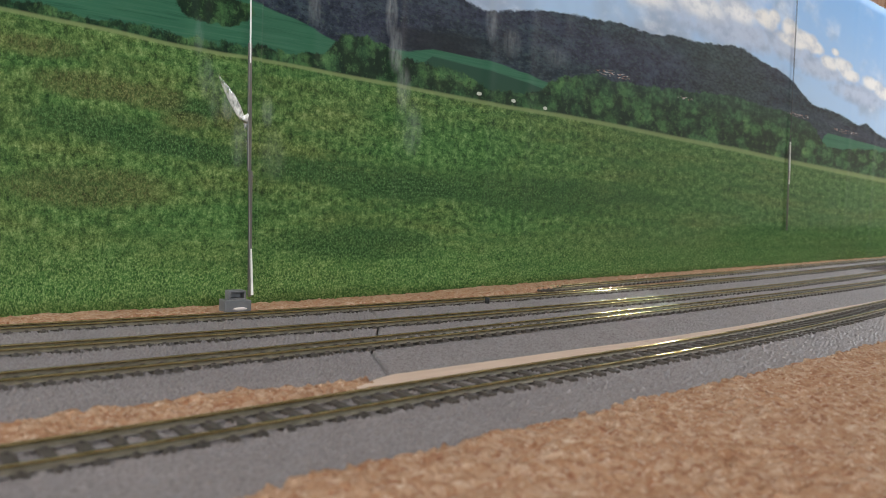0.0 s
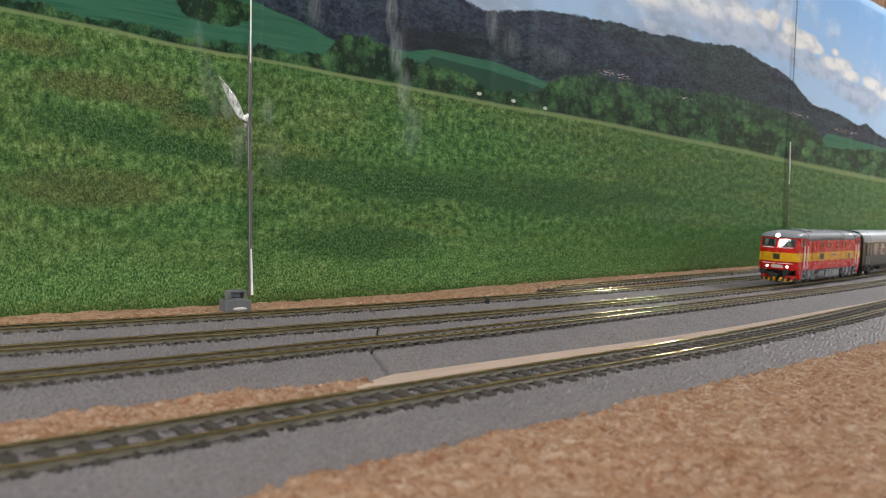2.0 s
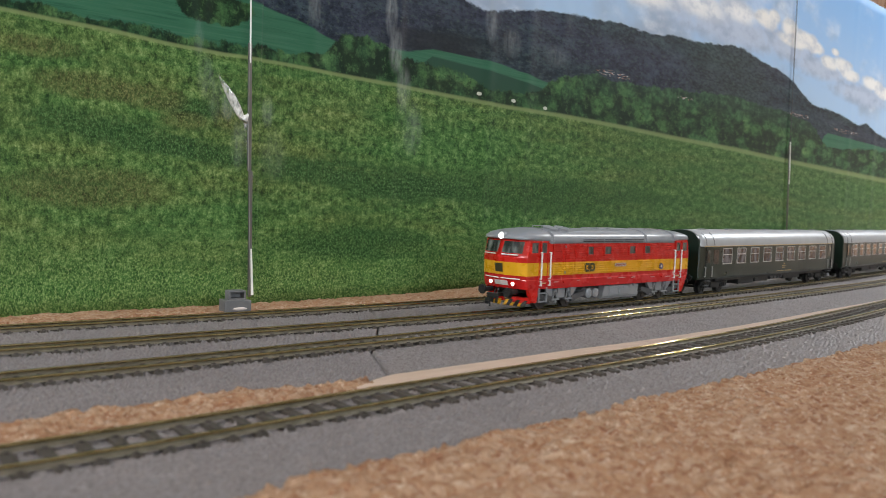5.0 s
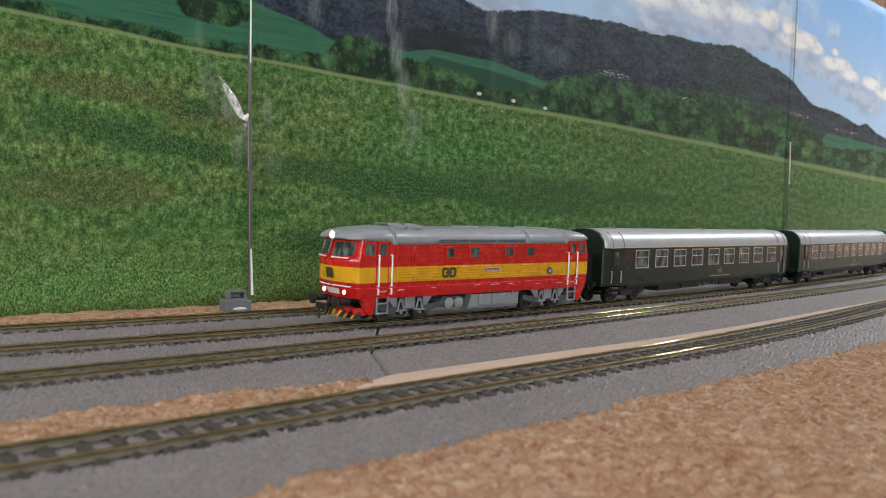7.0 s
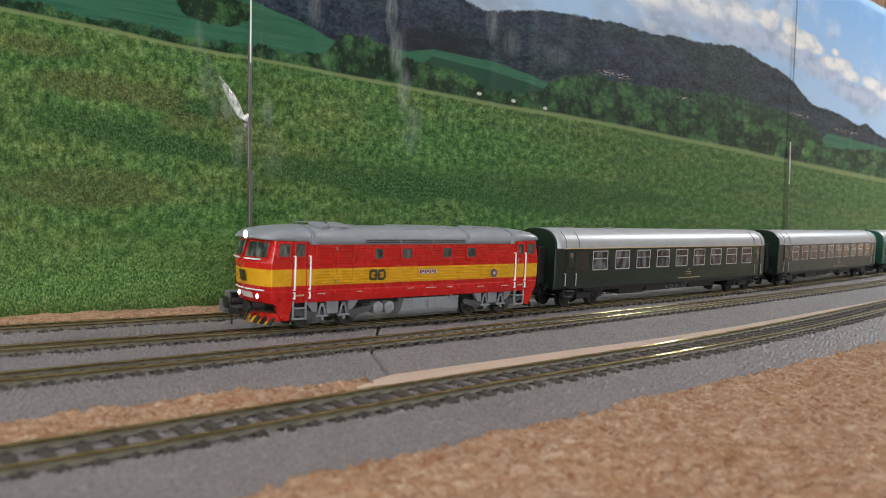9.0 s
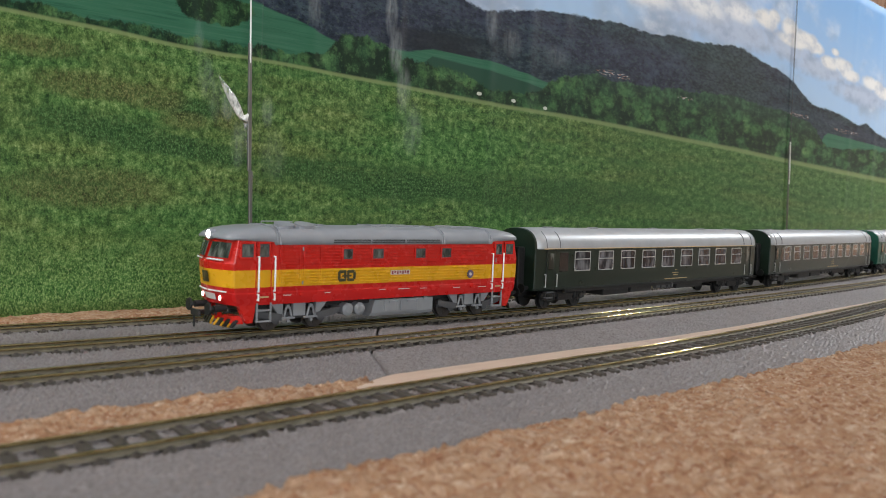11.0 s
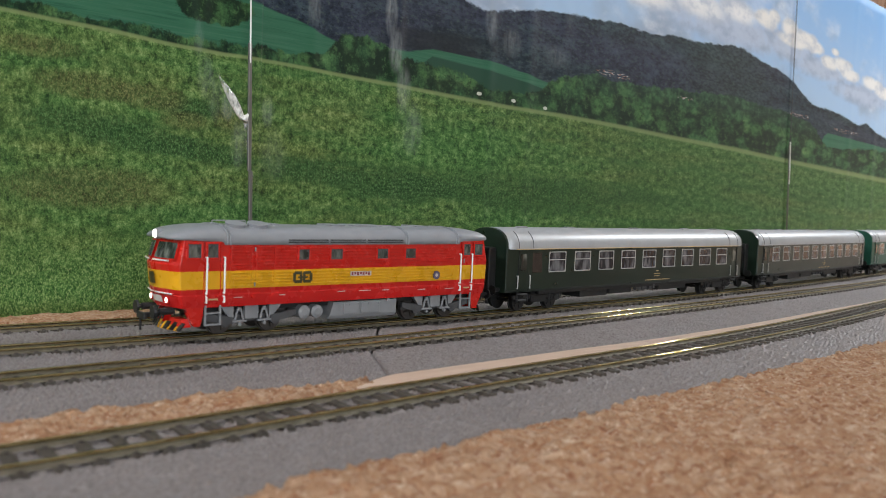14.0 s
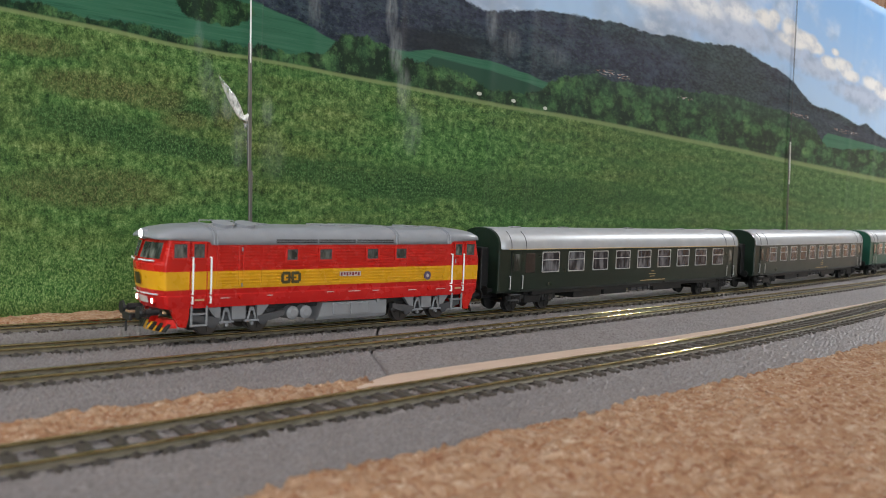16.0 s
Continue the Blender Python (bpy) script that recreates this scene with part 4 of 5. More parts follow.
def body_ring(z, grow=0.0):
    w = half_at(z) + grow
    ys = [-1, -0.985, -0.9, -0.7, -0.45, -0.2, 0, 0.2, 0.45, 0.7, 0.9, 0.985, 1]
    ring = []
    for k in ys:
        ring.append((front_at(k * half_at(z), z) - grow + (0.35 if abs(k) == 1 else 0), w * k, z))
    for k in ys[::-1]:
        ring.append((LEN - front_at(k * half_at(z), z) + grow - (0.35 if abs(k) == 1 else 0), w * k, z))
    return ring


def on_front(bm, y0, y1, z0, z1, lift, rear=False, n=4, mat=0, thick=0.0):
    """A patch that follows the nose."""
    vs = []
    for i in range(n + 1):
        y = y0 + (y1 - y0) * i / n
        for z in (z0, z1):
            x = front_at(y, z) - lift
            vs.append(bm.verts.new(Vector((LEN - x if rear else x, y, z)) * MM))
    for i in range(n):
        f = bm.faces.new((vs[2 * i], vs[2 * i + 2], vs[2 * i + 3], vs[2 * i + 1]))
        f.material_index = mat
    return bm


def locomotive():
    loco = new("diesel_locomotive")
    tagged(loco, "red and yellow model diesel locomotive with grey roof and lit headlamps", "model locomotive")
    part("underframe", box(B(), 14, 176, -12, 12, 8.6, 11.4), M["black"], loco)
    lower = part("lower_body", loft(B(), [body_ring(z) for z in (11.3, 14, 16.4)] + [body_ring(z, -0.25) for z in (16.9, 19.1)]), M["redlow"], loco, "red lower body side")
    band = part("yellow_band", loft(B(), [body_ring(z, -0.25) for z in (19.1, 21.5, 24.5, 26.8)]), M["yellow"], loco, "yellow stripe round the body")
    upper = part("upper_body", loft(B(), [body_ring(z, -0.25) for z in (26.8, 28.4, 29.6, 30.8, 34, 38.0, 40.0)]), M["red"], loco, "bright red upper body")
    # roof: arched, with rounded cab ends and an eave
    bm = B()
    rings = []
    for x, zb, w, h, in ((5.0, 40.6, 7.0, 1.0), (5.6, 40.2, 12.5, 2.0), (8.0, 40.0, 15.8, 3.6), (11.0, 40.0, 17.3, 4.8), (16.0, 39.8, 17.6, 5.9), (22.0, 39.5, 17.7, 6.8), (28.0, 39.2, 17.7, 7.2), (28.6, 38.0, 17.7, 8.4), (60.0, 38.0, 17.7, 8.5), (LEN - 60.0, 38.0, 17.7, 8.5), (LEN - 28.6, 38.0, 17.7, 8.4), (LEN - 28.0, 39.2, 17.7, 7.2), (LEN - 22.0, 39.5, 17.7, 6.8), (LEN - 16.0, 39.8, 17.6, 5.9), (LEN - 11.0, 40.0, 17.3, 4.8), (LEN - 8.0, 40.0, 15.8, 3.6), (LEN - 5.6, 40.2, 12.5, 2.0), (LEN - 5.0, 40.6, 7.0, 1.0)):
        ring = [(x, -w, zb), (x, -w, zb + 0.25 * h)]
        for k in range(1, 12):
            a = math.pi * (1 - k / 12)
            c, sn = math.cos(a), math.sin(a)
            ring.append((x, w * math.copysign(abs(c) ** 0.75, c), zb + h * (0.25 + 0.75 * sn ** 0.8)))
        ring += [(x, w, zb + 0.25 * h), (x, w, zb)]
        rings.append(ring)
    roof = part("roof", loft(bm, rings), M["grey"], loco, "grey arched roof", True)
    for x in (29.5, 30.9, 125.5, 127.0, LEN - 30.9, LEN - 29.5):
        bm = B()
        ring = []
        pts = []
        for k in range(0, 13):
            a = math.pi * (1 - k / 12)
            c, sn = math.cos(a), math.sin(a)
            pts.append((17.9 * math.copysign(abs(c) ** 0.75, c), 38 + 8.6 * (0.25 + 0.75 * sn ** 0.8) if 0 < k < 12 else 38.0))
        for (y0, z0), (y1, z1) in zip(pts, pts[1:]):
            rod(bm, (x, y0, z0), (x, y1, z1), 0.28, 6)
        part("roof_seam", bm, M["grey"], roof)
    for x, r in ((37.0, 4.7), (47.5, 4.7)):
        bm = B()
        rod(bm, (x, -9.0, 44.6), (x, -9.45, 47.0), r - 0.25, 24)
        rod(bm, (x, -9.45, 47.0), (x, -9.52, 47.35), r + 0.1, 24, r)
        part("fan_cover", bm, M["grey"], roof, smooth=False)
    for x0, x1 in ((56, 60), (88, 96), (100, 118), (140, 148)):
        part("hatch", box(B(), x0, x1, -7, 7, 45.5, 47.0, 0.3), M["grey"], roof)
    bm = B()
    rod(bm, (29, -2.5, 48.0), (45, -2.5, 48.0), 0.25, 6)
    for x in (29, 37, 45):
        rod(bm, (x, -2.5, 45.5), (x, -2.5, 48.0), 0.25, 6)
    part("roof_rail", bm, M["grey"], roof)
    for sgn in (-1, 1):
        bm = B()
        for x0, x1 in ((59, 80), (81, 101), (102, 123.5)):
            for z in (38.9, 39.9):
                y0, y1 = sorted((sgn * 17.3, sgn * 17.85))
                box(bm, x0, x1, y0, y1, z, z + 0.5)
        part("roof_grille", bm, M["black"], roof, "dark slotted roof grille")
        # ribs on the body side
        for z in (20.3, 21.7, 23.1, 24.5, 25.9):
            bm = B()
            y0, y1 = sorted((sgn * 17.2, sgn * 17.95))
            box(bm, 31, 157.5, y0, y1, z - 0.28, z + 0.28, 0.12)
            part("rib", bm, M["yellow"], band)
        for z in (28.0, 29.4, 30.8, 32.2, 33.6, 35.0, 36.4):
            bm = B()
            y0, y1 = sorted((sgn * 17.0, sgn * 17.85))
            edges = [31, 157.5] if z < 30 or z > 36.8 else [31, 63.8, 70.6, 80.8, 88.8, 107.4, 115.2, 124.8, 132.4, 157.5]
            for x0, x1 in zip(edges[::2], edges[1::2]):
                box(bm, x0, x1, y0, y1, z - 0.3, z + 0.3, 0.12)
            part("rib", bm, M["red"], upper)
        # access doors with raised rims
        for x0, x1 in ((31.5, 41.0), (43.6, 52.0)):
            y0, y1 = sorted((sgn * 17.2, sgn * 17.95))
            bm = B()
            for a, b, c, d in ((x0 - 0.5, x0, 26.9, 37.3), (x1, x1 + 0.5, 26.9, 37.3), (x0, x1, 36.9, 37.3)):
                box(bm, a, b, y0, y1, c, d, 0.1)
            part("hatch_rim", bm, M["red"], upper)
            bm = B()
            for a, b, c, d in ((x0 - 0.5, x0, 20.6, 26.7), (x1, x1 + 0.5, 20.6, 26.7), (x0, x1, 20.6, 21.0)):
                box(bm, a, b, y0, y1, c, d, 0.1)
            part("hatch_rim", bm, M["yellow"], band)
        for z0, z1 in ((35.3, 37.0), (19.8, 21.4)):
            bm = B()
            rod(bm, (42.6, sgn * 17.9, z0), (42.6, sgn * 17.9, z1), 0.35, 6)
            part("latch", bm, M["lgrey"], upper)
        # side windows
        for x0, x1 in ((64.4, 70.0), (81.4, 88.2), (108.0, 114.6), (125.3, 131.9)):
            window(upper, x0, x1, 30.9, 36.1, sgn, 17.5, M["red"])
        for x0, x1 in ((12.0, 18.0), (20.6, 25.6)):
            window(upper, x0, x1, 32.4, 38.6, sgn, 17.4, M["red"])
            window(upper, LEN - x1, LEN - x0, 32.0, 38.2, sgn, 17.4, M["red"])
        for x0 in (19.4, LEN - 26.9):
            bm = B()
            for a, b, c, d in ((x0 - 0.25, x0 + 0.1, 13, 39.3), (x0 + 7.2, x0 + 7.5, 13, 39.3), (x0, x0 + 7.4, 39.1, 39.5)):
                y0, y1 = sorted((sgn * 17.0, sgn * 17.75))
                box(bm, a, b, y0, y1, c, d)
            part("door_edge", bm, M["redlow"], upper)
            bm = B()
            y0, y1 = sorted((sgn * 17.3, sgn * 17.9))
            box(bm, x0 + 2.0, x0 + 6.2, y0, y1, 14.4, 15.1, 0.1)
            part("door_sill", bm, M["buff"], lower)
            bm = B()
            rod(bm, (x0 + 1.4, sgn * 18.1, 28.0), (x0 + 1.4, sgn * 18.1, 30.2), 0.3, 6)
            part("door_handle", bm, M["lgrey"], upper)
        # white handrails in two lengths
        for x in (20.1, 28.1, 161.6, 169.6):
            for z0, z1 in ((17.2, 33.0), (13.3, 16.3)):
                bm = B()
                rod(bm, (x, sgn * 18.7, z0), (x, sgn * 18.7, z1), 0.42, 8)
                rod(bm, (x, sgn * 17.2, z0 + 0.2), (x, sgn * 18.7, z0 + 0.2), 0.35, 6)
                rod(bm, (x, sgn * 17.2, z1 - 0.2), (x, sgn * 18.7, z1 - 0.2), 0.35, 6)
                part("handrail", bm, M["white"], loco, "white wire handrail")
        # steps
        for x0, x1 in ((20.3, 27.0), (163.3, 170.0)):
            bm = B()
            for x in (x0, x1):
                box(bm, x - 0.45, x + 0.45, min(sgn * 16.6, sgn * 17.6), max(sgn * 16.6, sgn * 17.6), 3.4, 12.2, 0.15)
            for z in (3.5, 8.4):
                box(bm, x0, x1, min(sgn * 15.0, sgn * 17.8), max(sgn * 15.0, sgn * 17.8), z, z + 0.7, 0.1)
            part("steps", bm, M["lgrey"], loco, "light grey cab steps")
        # badge drawn as plain shapes, number bars, small lettering bars
        bm = B()
        sd = sgn * 18.0
        for x0, x1, z0, z1 in ((61.7, 63.1, 21.3, 25.1), (62.3, 66.2, 24.5, 25.9), (62.3, 66.2, 20.5, 21.9), (65.2, 66.4, 21.3, 25.1), (66.8, 68.1, 20.9, 25.5), (67.2, 70.9, 24.5, 25.9), (67.2, 70.9, 20.5, 21.9), (70.3, 71.7, 21.3, 25.1), (64.0, 69.4, 22.8, 23.5)):
            box(bm, x0, x1, *sorted((sd - sgn * 0.3, sd + sgn * 0.12)), z0, z1, 0.2)
        part("badge", bm, M["ink"], band, "dark olive badge of rounded bars")
        bm = box(B(), 92.6, 104.6, *sorted((sd - sgn * 0.3, sd + sgn * 0.05)), 23.0, 25.2)
        plate = part("number_plate", bm, M["whiteink"], band, "pale number plate with dark bars")
        for i in range(7):
            x = 93.1 + i * 1.6
            bm = box(B(), x, x + 1.0, *sorted((sd, sd + sgn * 0.16)), 23.3 + 0.4 * (i % 2), 24.9)
            part("number_bar", bm, M["darkred"], plate)
        bm = B()
        rod(bm, (145.7, sgn * 17.5, 22.0), (145.7, sgn * 18.1, 22.0), 2.2, 16)
        part("round_badge", bm, M["blueink"], band)
        bm = B()
        rod(bm, (145.7, sgn * 17.6, 22.0), (145.7, sgn * 18.2, 22.0), 0.9, 12)
        part("round_badge", bm, M["whiteink"], band)
        for x0, x1, z in ((33, 37, 15.0), (55, 58, 15.3), (86, 90, 15.6), (98, 105, 15.5), (112, 116, 15.3), (134, 139, 14.8), (152, 158, 14.6)):
            bm = B()
            y0, y1 = sorted((sgn * 17.4, sgn * 17.62))
            box(bm, x0, x1, y0, y1, z, z + 0.35)
            part("lettering_bar", bm, M["whiteink"], lower)
        for x in (42.2, 147.0):
            bm = B()
            rod(bm, (x, sgn * 17.2, 15.3), (x, sgn * 18.3, 15.3), 1.0, 12, 0.8)
            part("filler_cap", bm, M["red"], lower)
    # noses
    for rear in (False, True):
        fx = (lambda x: LEN - x) if rear else (lambda x: x)
        for sgn in (-1, 1):
            bm = on_front(B(), sgn * 1.0, sgn * 15.4, 31.6, 39.2, 0.28, rear)
            part("windscreen_rim", bm, M["red"], upper)
            bm = on_front(B(), sgn * 1.6, sgn * 14.8, 32.1, 38.8, 0.4, rear)
            part("windscreen", bm, M["glass"], upper, "dark tinted windscreen")
            bm = B()
            rod(bm, (fx(front_at(6, 32) - 0.7), sgn * 5.0, 32.0), (fx(front_at(9, 37) - 0.6), sgn * 6.2, 37.8), 0.22, 6)
            part("wiper", bm, M["black"], upper)
            bm = B()
            p = [(fx(front_at(y, 31.2) - 1.0), sgn * y, 31.2) for y in (2.5, 6, 9.5, 13)]
            for a, b in zip(p, p[1:]):
                rod(bm, a, b, 0.35, 6)
            part("front_rail", bm, M["white"], upper, "white grab rail under the windscreen")
            bm = B()
            p = [(fx(front_at(y, 17.2) - 0.4), sgn * y, 17.2) for y in (1.0, 5, 9, 13.6)]
            for a, b in zip(p, p[1:]):
                rod(bm, a, b, 0.32, 6)
            part("front_trim", bm, M["white"], lower)
            bm = B()
            x = front_at(8.8, 14.2)
            rod(bm, (fx(x + 0.6), sgn * 8.8, 14.2), (fx(x - 0.5), sgn * 8.8, 14.2), 1.65, 16)
            part("lamp_rim", bm, M["red"], lower)
            bm = B()
            rod(bm, (fx(x - 0.3), sgn * 8.8, 14.2), (fx(x - 0.75), sgn * 8.8, 14.2), 1.3, 16, 1.0)
            part("headlight", bm, M["redlow"] if rear else M["lowlamp"], lower, "" if rear else "lit white headlight")
            # buffers
            bm = B()
            rod(bm, (fx(9.0), sgn * 10.0, 9.6), (fx(3.2), sgn * 10.0, 9.6), 1.5, 12)
            rod(bm, (fx(1.2), sgn * 10.0, 9.6), (fx(0.2), sgn * 10.0, 9.6), 2.9, 16, 2.7)
            rod(bm, (fx(3.4), sgn * 10.0, 9.6), (fx(1.0), sgn * 10.0, 9.6), 0.9, 10)
            part("buffer", bm, M["black"], loco, "black buffer")
            # striped plough blade
            bm = B()
            for i in range(6):
                y0, y1 = 2.2 + i * 2.3, 2.2 + (i + 1) * 2.3
                top = [bm.verts.new(Vector((fx(9.5 - 3.4 * 0.3 + 0.24 * y), sgn * y, 4.6)) * MM) for y in (y0, y1)]
                bot = [bm.verts.new(Vector((fx(6.6 + 0.24 * y), sgn * y, 1.4)) * MM) for y in (y0 - 0.9, y1 - 0.9)]
                f = bm.faces.new((top[0], top[1], bot[1], bot[0]))
                f.material_index = i % 2
            pl = part("plough", bm, [M["yellow"], M["black"]], loco, "yellow and black striped plough blade")
            pl.modifiers.new("thick", "SOLIDIFY").thickness = 0.0006
            bm = B()
            lo = [(fx(10.0), sgn * 6, 6.4), (fx(11.0), sgn * 13.5, 6.4), (fx(14.0), sgn * 14.0, 6.4), (fx(14.0), sgn * 6.0, 6.4)]
            hi = [(fx(8.8), sgn * 4, 3.2), (fx(11.0), sgn * 15.0, 3.0), (fx(15.0), sgn * 15.5, 3.0), (fx(15.0), sgn * 4.0, 3.0)]
            loft(bm, [lo, hi])
            part("skirt", bm, M["red"], loco, "red skirt below the cab")
            bm = B()
            ya, yb = sorted((sgn * 14.6, sgn * 17.3))
            loft(bm, [[(fx(x), y, z) for x, y in ((a, ya), (b, ya), (b, yb), (a, yb))] for a, b, z in ((11.6, 19.3, 11.5), (12.6, 19.3, 8.4), (15.6, 18.2, 3.4))])
            part("corner_skirt", bm, M["red"], loco)
        bm = B()
        rod(bm, (fx(7.4), 0, 41.9), (fx(4.6), 0, 41.9), 2.3, 20)
        part("lamp_housing", bm, M["grey"], roof)
        bm = B()
        rod(bm, (fx(5.0), 0, 41.9), (fx(4.2), 0, 41.9), 1.9, 20, 1.6)
        part("top_headlamp", bm, M["dgrey"] if rear else M["lamp"], roof, "" if rear else "lit round top headlamp")
        bm = on_front(B(), -3.0, 3.0, 20.8, 25.8, 0.32, rear)
        part("badge", bm, M["ink"], band, "dark badge shape")
        bm = on_front(B(), -5.2, 5.2, 13.0, 15.8, 0.25, rear)
        part("number_plate", bm, M["whiteink"], lower, "pale plate with bars")
        bm = B()
        box(bm, min(fx(-0.5), fx(9)), max(fx(-0.5), fx(9)), -1.6, 1.6, 6.2, 8.2, 0.3)
        box(bm, min(fx(-1.2), fx(0.4)), max(fx(-1.2), fx(0.4)), -4.4, 4.4, 5.6, 8.6, 0.5)
        rod(bm, (fx(0.0), 2.6, 6.0), (fx(0.0), 2.6, 0.4), 0.5, 8)
        part("coupler", bm, M["black"], loco, "black loop coupler")
        bm = B()
        for y in (-5.5, -3.2, 3.2, 5.5):
            rod(bm, (fx(8.0), y, 10.5), (fx(6.2), y * 1.05, 6.0), 0.4, 6)
        part("brake_hose", bm, M["black"], loco)
    # bogies, tanks
    for bx in (42.5, LEN - 42.5):
        bm = B()
        for sgn in (-1, 1):
            y0, y1 = sorted((sgn * 11.5, sgn * 13.8))
            box(bm, bx - 21, bx + 21, y0, y1, 4.2, 7.2, 0.4)
        box(bm, bx - 6, bx + 6, -12, 12, 3.5, 9.0, 0.3)
        bogie = part("bogie", bm, M["dgrey"], loco, "dark grey bogie frame")
        for sgn in (-1, 1):
            y0, y1 = sorted((sgn * 14.0, sgn * 16.0))
            part("spring_plate", box(B(), bx - 3.3, bx + 3.3, y0, y1, 5.2, 11.4, 0.3), M["lgrey"], bogie)
            for ax in (-6.0, 6.0):
                bm = B()
                for q in (-1, 1):
                    rod(bm, (bx + ax + q * 1.9, sgn * 16.0, 5.0), (bx + ax + q * 0.8, sgn * 16.0, 9.6), 0.5, 8)
                box(bm, bx + ax - 0.9, bx + ax + 0.9, *sorted((sgn * 15.2, sgn * 16.6)), 8.8, 10.6, 0.3)
                box(bm, bx + ax - 3.4, bx + ax + 3.4, *sorted((sgn * 15.0, sgn * 16.8)), 4.0, 4.9, 0.2)
                rod(bm, (bx + ax, sgn * 15.4, 3.2), (bx + ax, sgn * 16.8, 3.2), 0.8, 8)
                part("swing_link", bm, M["lgrey"], bogie, "light grey suspension link")
            for q in (-1, 1):
                bm = B()
                lo, hi = [], []
                for x, y in ((8.6, y0), (14.8, y0), (14.8, y1), (8.6, y1)):
                    hi.append((bx + q * x, y, 11.4))
                for x, y in ((8.6, y0), (9.6, y0), (9.6, y1), (8.6, y1)):
                    lo.append((bx + q * x, y, 4.8))
                loft(bm, [hi, lo])
                part("spring_plate", bm, M["lgrey"], bogie)
                bm = B()
                lo, hi = [], []
                for x, z0, z1 in ((9, 3.4, 6.4), (16, 4.2, 7.6), (22, 6.0, 8.4)):
                    lo.append([(bx + q * x, y0 - 0.5, z0), (bx + q * x, y1 - 0.5, z0), (bx + q * x, y1 - 0.5, z1), (bx + q * x, y0 - 0.5, z1)])
                loft(bm, lo)
                rod(bm, (bx + q * 12, sgn * 13.2, 4.2), (bx + q * 12, sgn * 15.4, 4.2), 2.2, 12)
                part("axle_guard", bm, M["dgrey"], bogie, "dark grey axle arm")
    bm = B()
    loft(bm, [[(81.5, -15.6, 2.6), (121.3, -15.6, 2.4), (121.3, 15.6, 2.4), (81.5, 15.6, 2.6)], [(82.5, -16.6, 4.0), (121.3, -16.6, 4.0), (121.3, 16.6, 4.0), (82.5, 16.6, 4.0)], [(84.5, -16.6, 10.6), (121.3, -16.6, 10.6), (121.3, 16.6, 10.6), (84.5, 16.6, 10.6)]])
    tank = part("fuel_tank", bm, M["lgrey"], loco, "light grey fuel tank")
    for sgn in (-1, 1):
        bm = B()
        for x0, x1 in ((90, 98.5), (100, 111)):
            box(bm, x0, x1, *sorted((sgn * 16.4, sgn * 17.2)), 4.6, 10.0, 0.3)
        for x in (93, 98, 104, 110):
            box(bm, x, x + 1.0, *sorted((sgn * 17.0, sgn * 17.6)), 8.8, 9.8, 0.1)
        rod(bm, (116, sgn * 15.5, 10.4), (116, sgn * 17.2, 10.4), 1.0, 10)
        part("tank_panel", bm, M["lgrey"], tank)
        for x in (69.0, 75.8):
            bm = B()
            rod(bm, (x, sgn * 6, 6.7), (x, sgn * 16.2, 6.7), 3.1, 20)
            rod(bm, (x, sgn * 16.2, 6.7), (x, sgn * 17.0, 6.7), 3.1, 20, 1.6)
            part("air_tank", bm, M["lgrey"], loco, "grey round air tank", False)
    wheels = []
    for x in (30.5, 54.5, LEN - 54.5, LEN - 30.5):
        wheels.append(wheelset(loco, x, 5.6))
    return loco, wheels


def window(parent, x0, x1, z0, z1, sgn, w, rim):
    bm = B()
    y0, y1 = sorted((sgn * (w - 0.4), sgn * (w + 0.14)))
    for a, b, c, d in ((x0 - 0.7, x0 + 0.2, z0 - 0.7, z1 + 0.7), (x1 - 0.2, x1 + 0.7, z0 - 0.7, z1 + 0.7), (x0, x1, z0 - 0.7, z0 + 0.2), (x0, x1, z1 - 0.2, z1 + 0.7)):
        box(bm, a, b, y0, sorted((sgn * (w - 0.4), sgn * (w + 0.5)))[1] if sgn > 0 else y1, c, d, 0.12) if sgn > 0 else box(bm, a, b, sgn * (w + 0.5), y1, c, d, 0.12)
    frame_ob = part("window_frame", bm, rim, parent)
    bm = B()
    box(bm, x0, x1, *sorted((sgn * (w - 0.5), sgn * (w + 0.1))), z0, z1, 0.08)
    part("pane", bm, M["glass"], frame_ob, "dark window pane")
    bm = B()
    for a, b, c, d in ((x0, x0 + 0.55, z0, z1), (x1 - 0.55, x1, z0, z1), (x0 + 0.55, x1 - 0.55, z0, z0 + 0.55), (x0 + 0.55, x1 - 0.55, z1 - 0.55, z1)):
        box(bm, a, b, *sorted((sgn * (w + 0.05), sgn * (w + 0.25))), c, d)
    for cx, cz in ((x0 + 0.8, z0 + 0.8), (x1 - 0.8, z0 + 0.8), (x0 + 0.8, z1 - 0.8), (x1 - 0.8, z1 - 0.8)):
        rod(bm, (cx, sgn * (w + 0.05), cz), (cx, sgn * (w + 0.22), cz), 0.8, 8)
    part("gasket", bm, M["dgrey"], frame_ob, "dark rubber gasket")


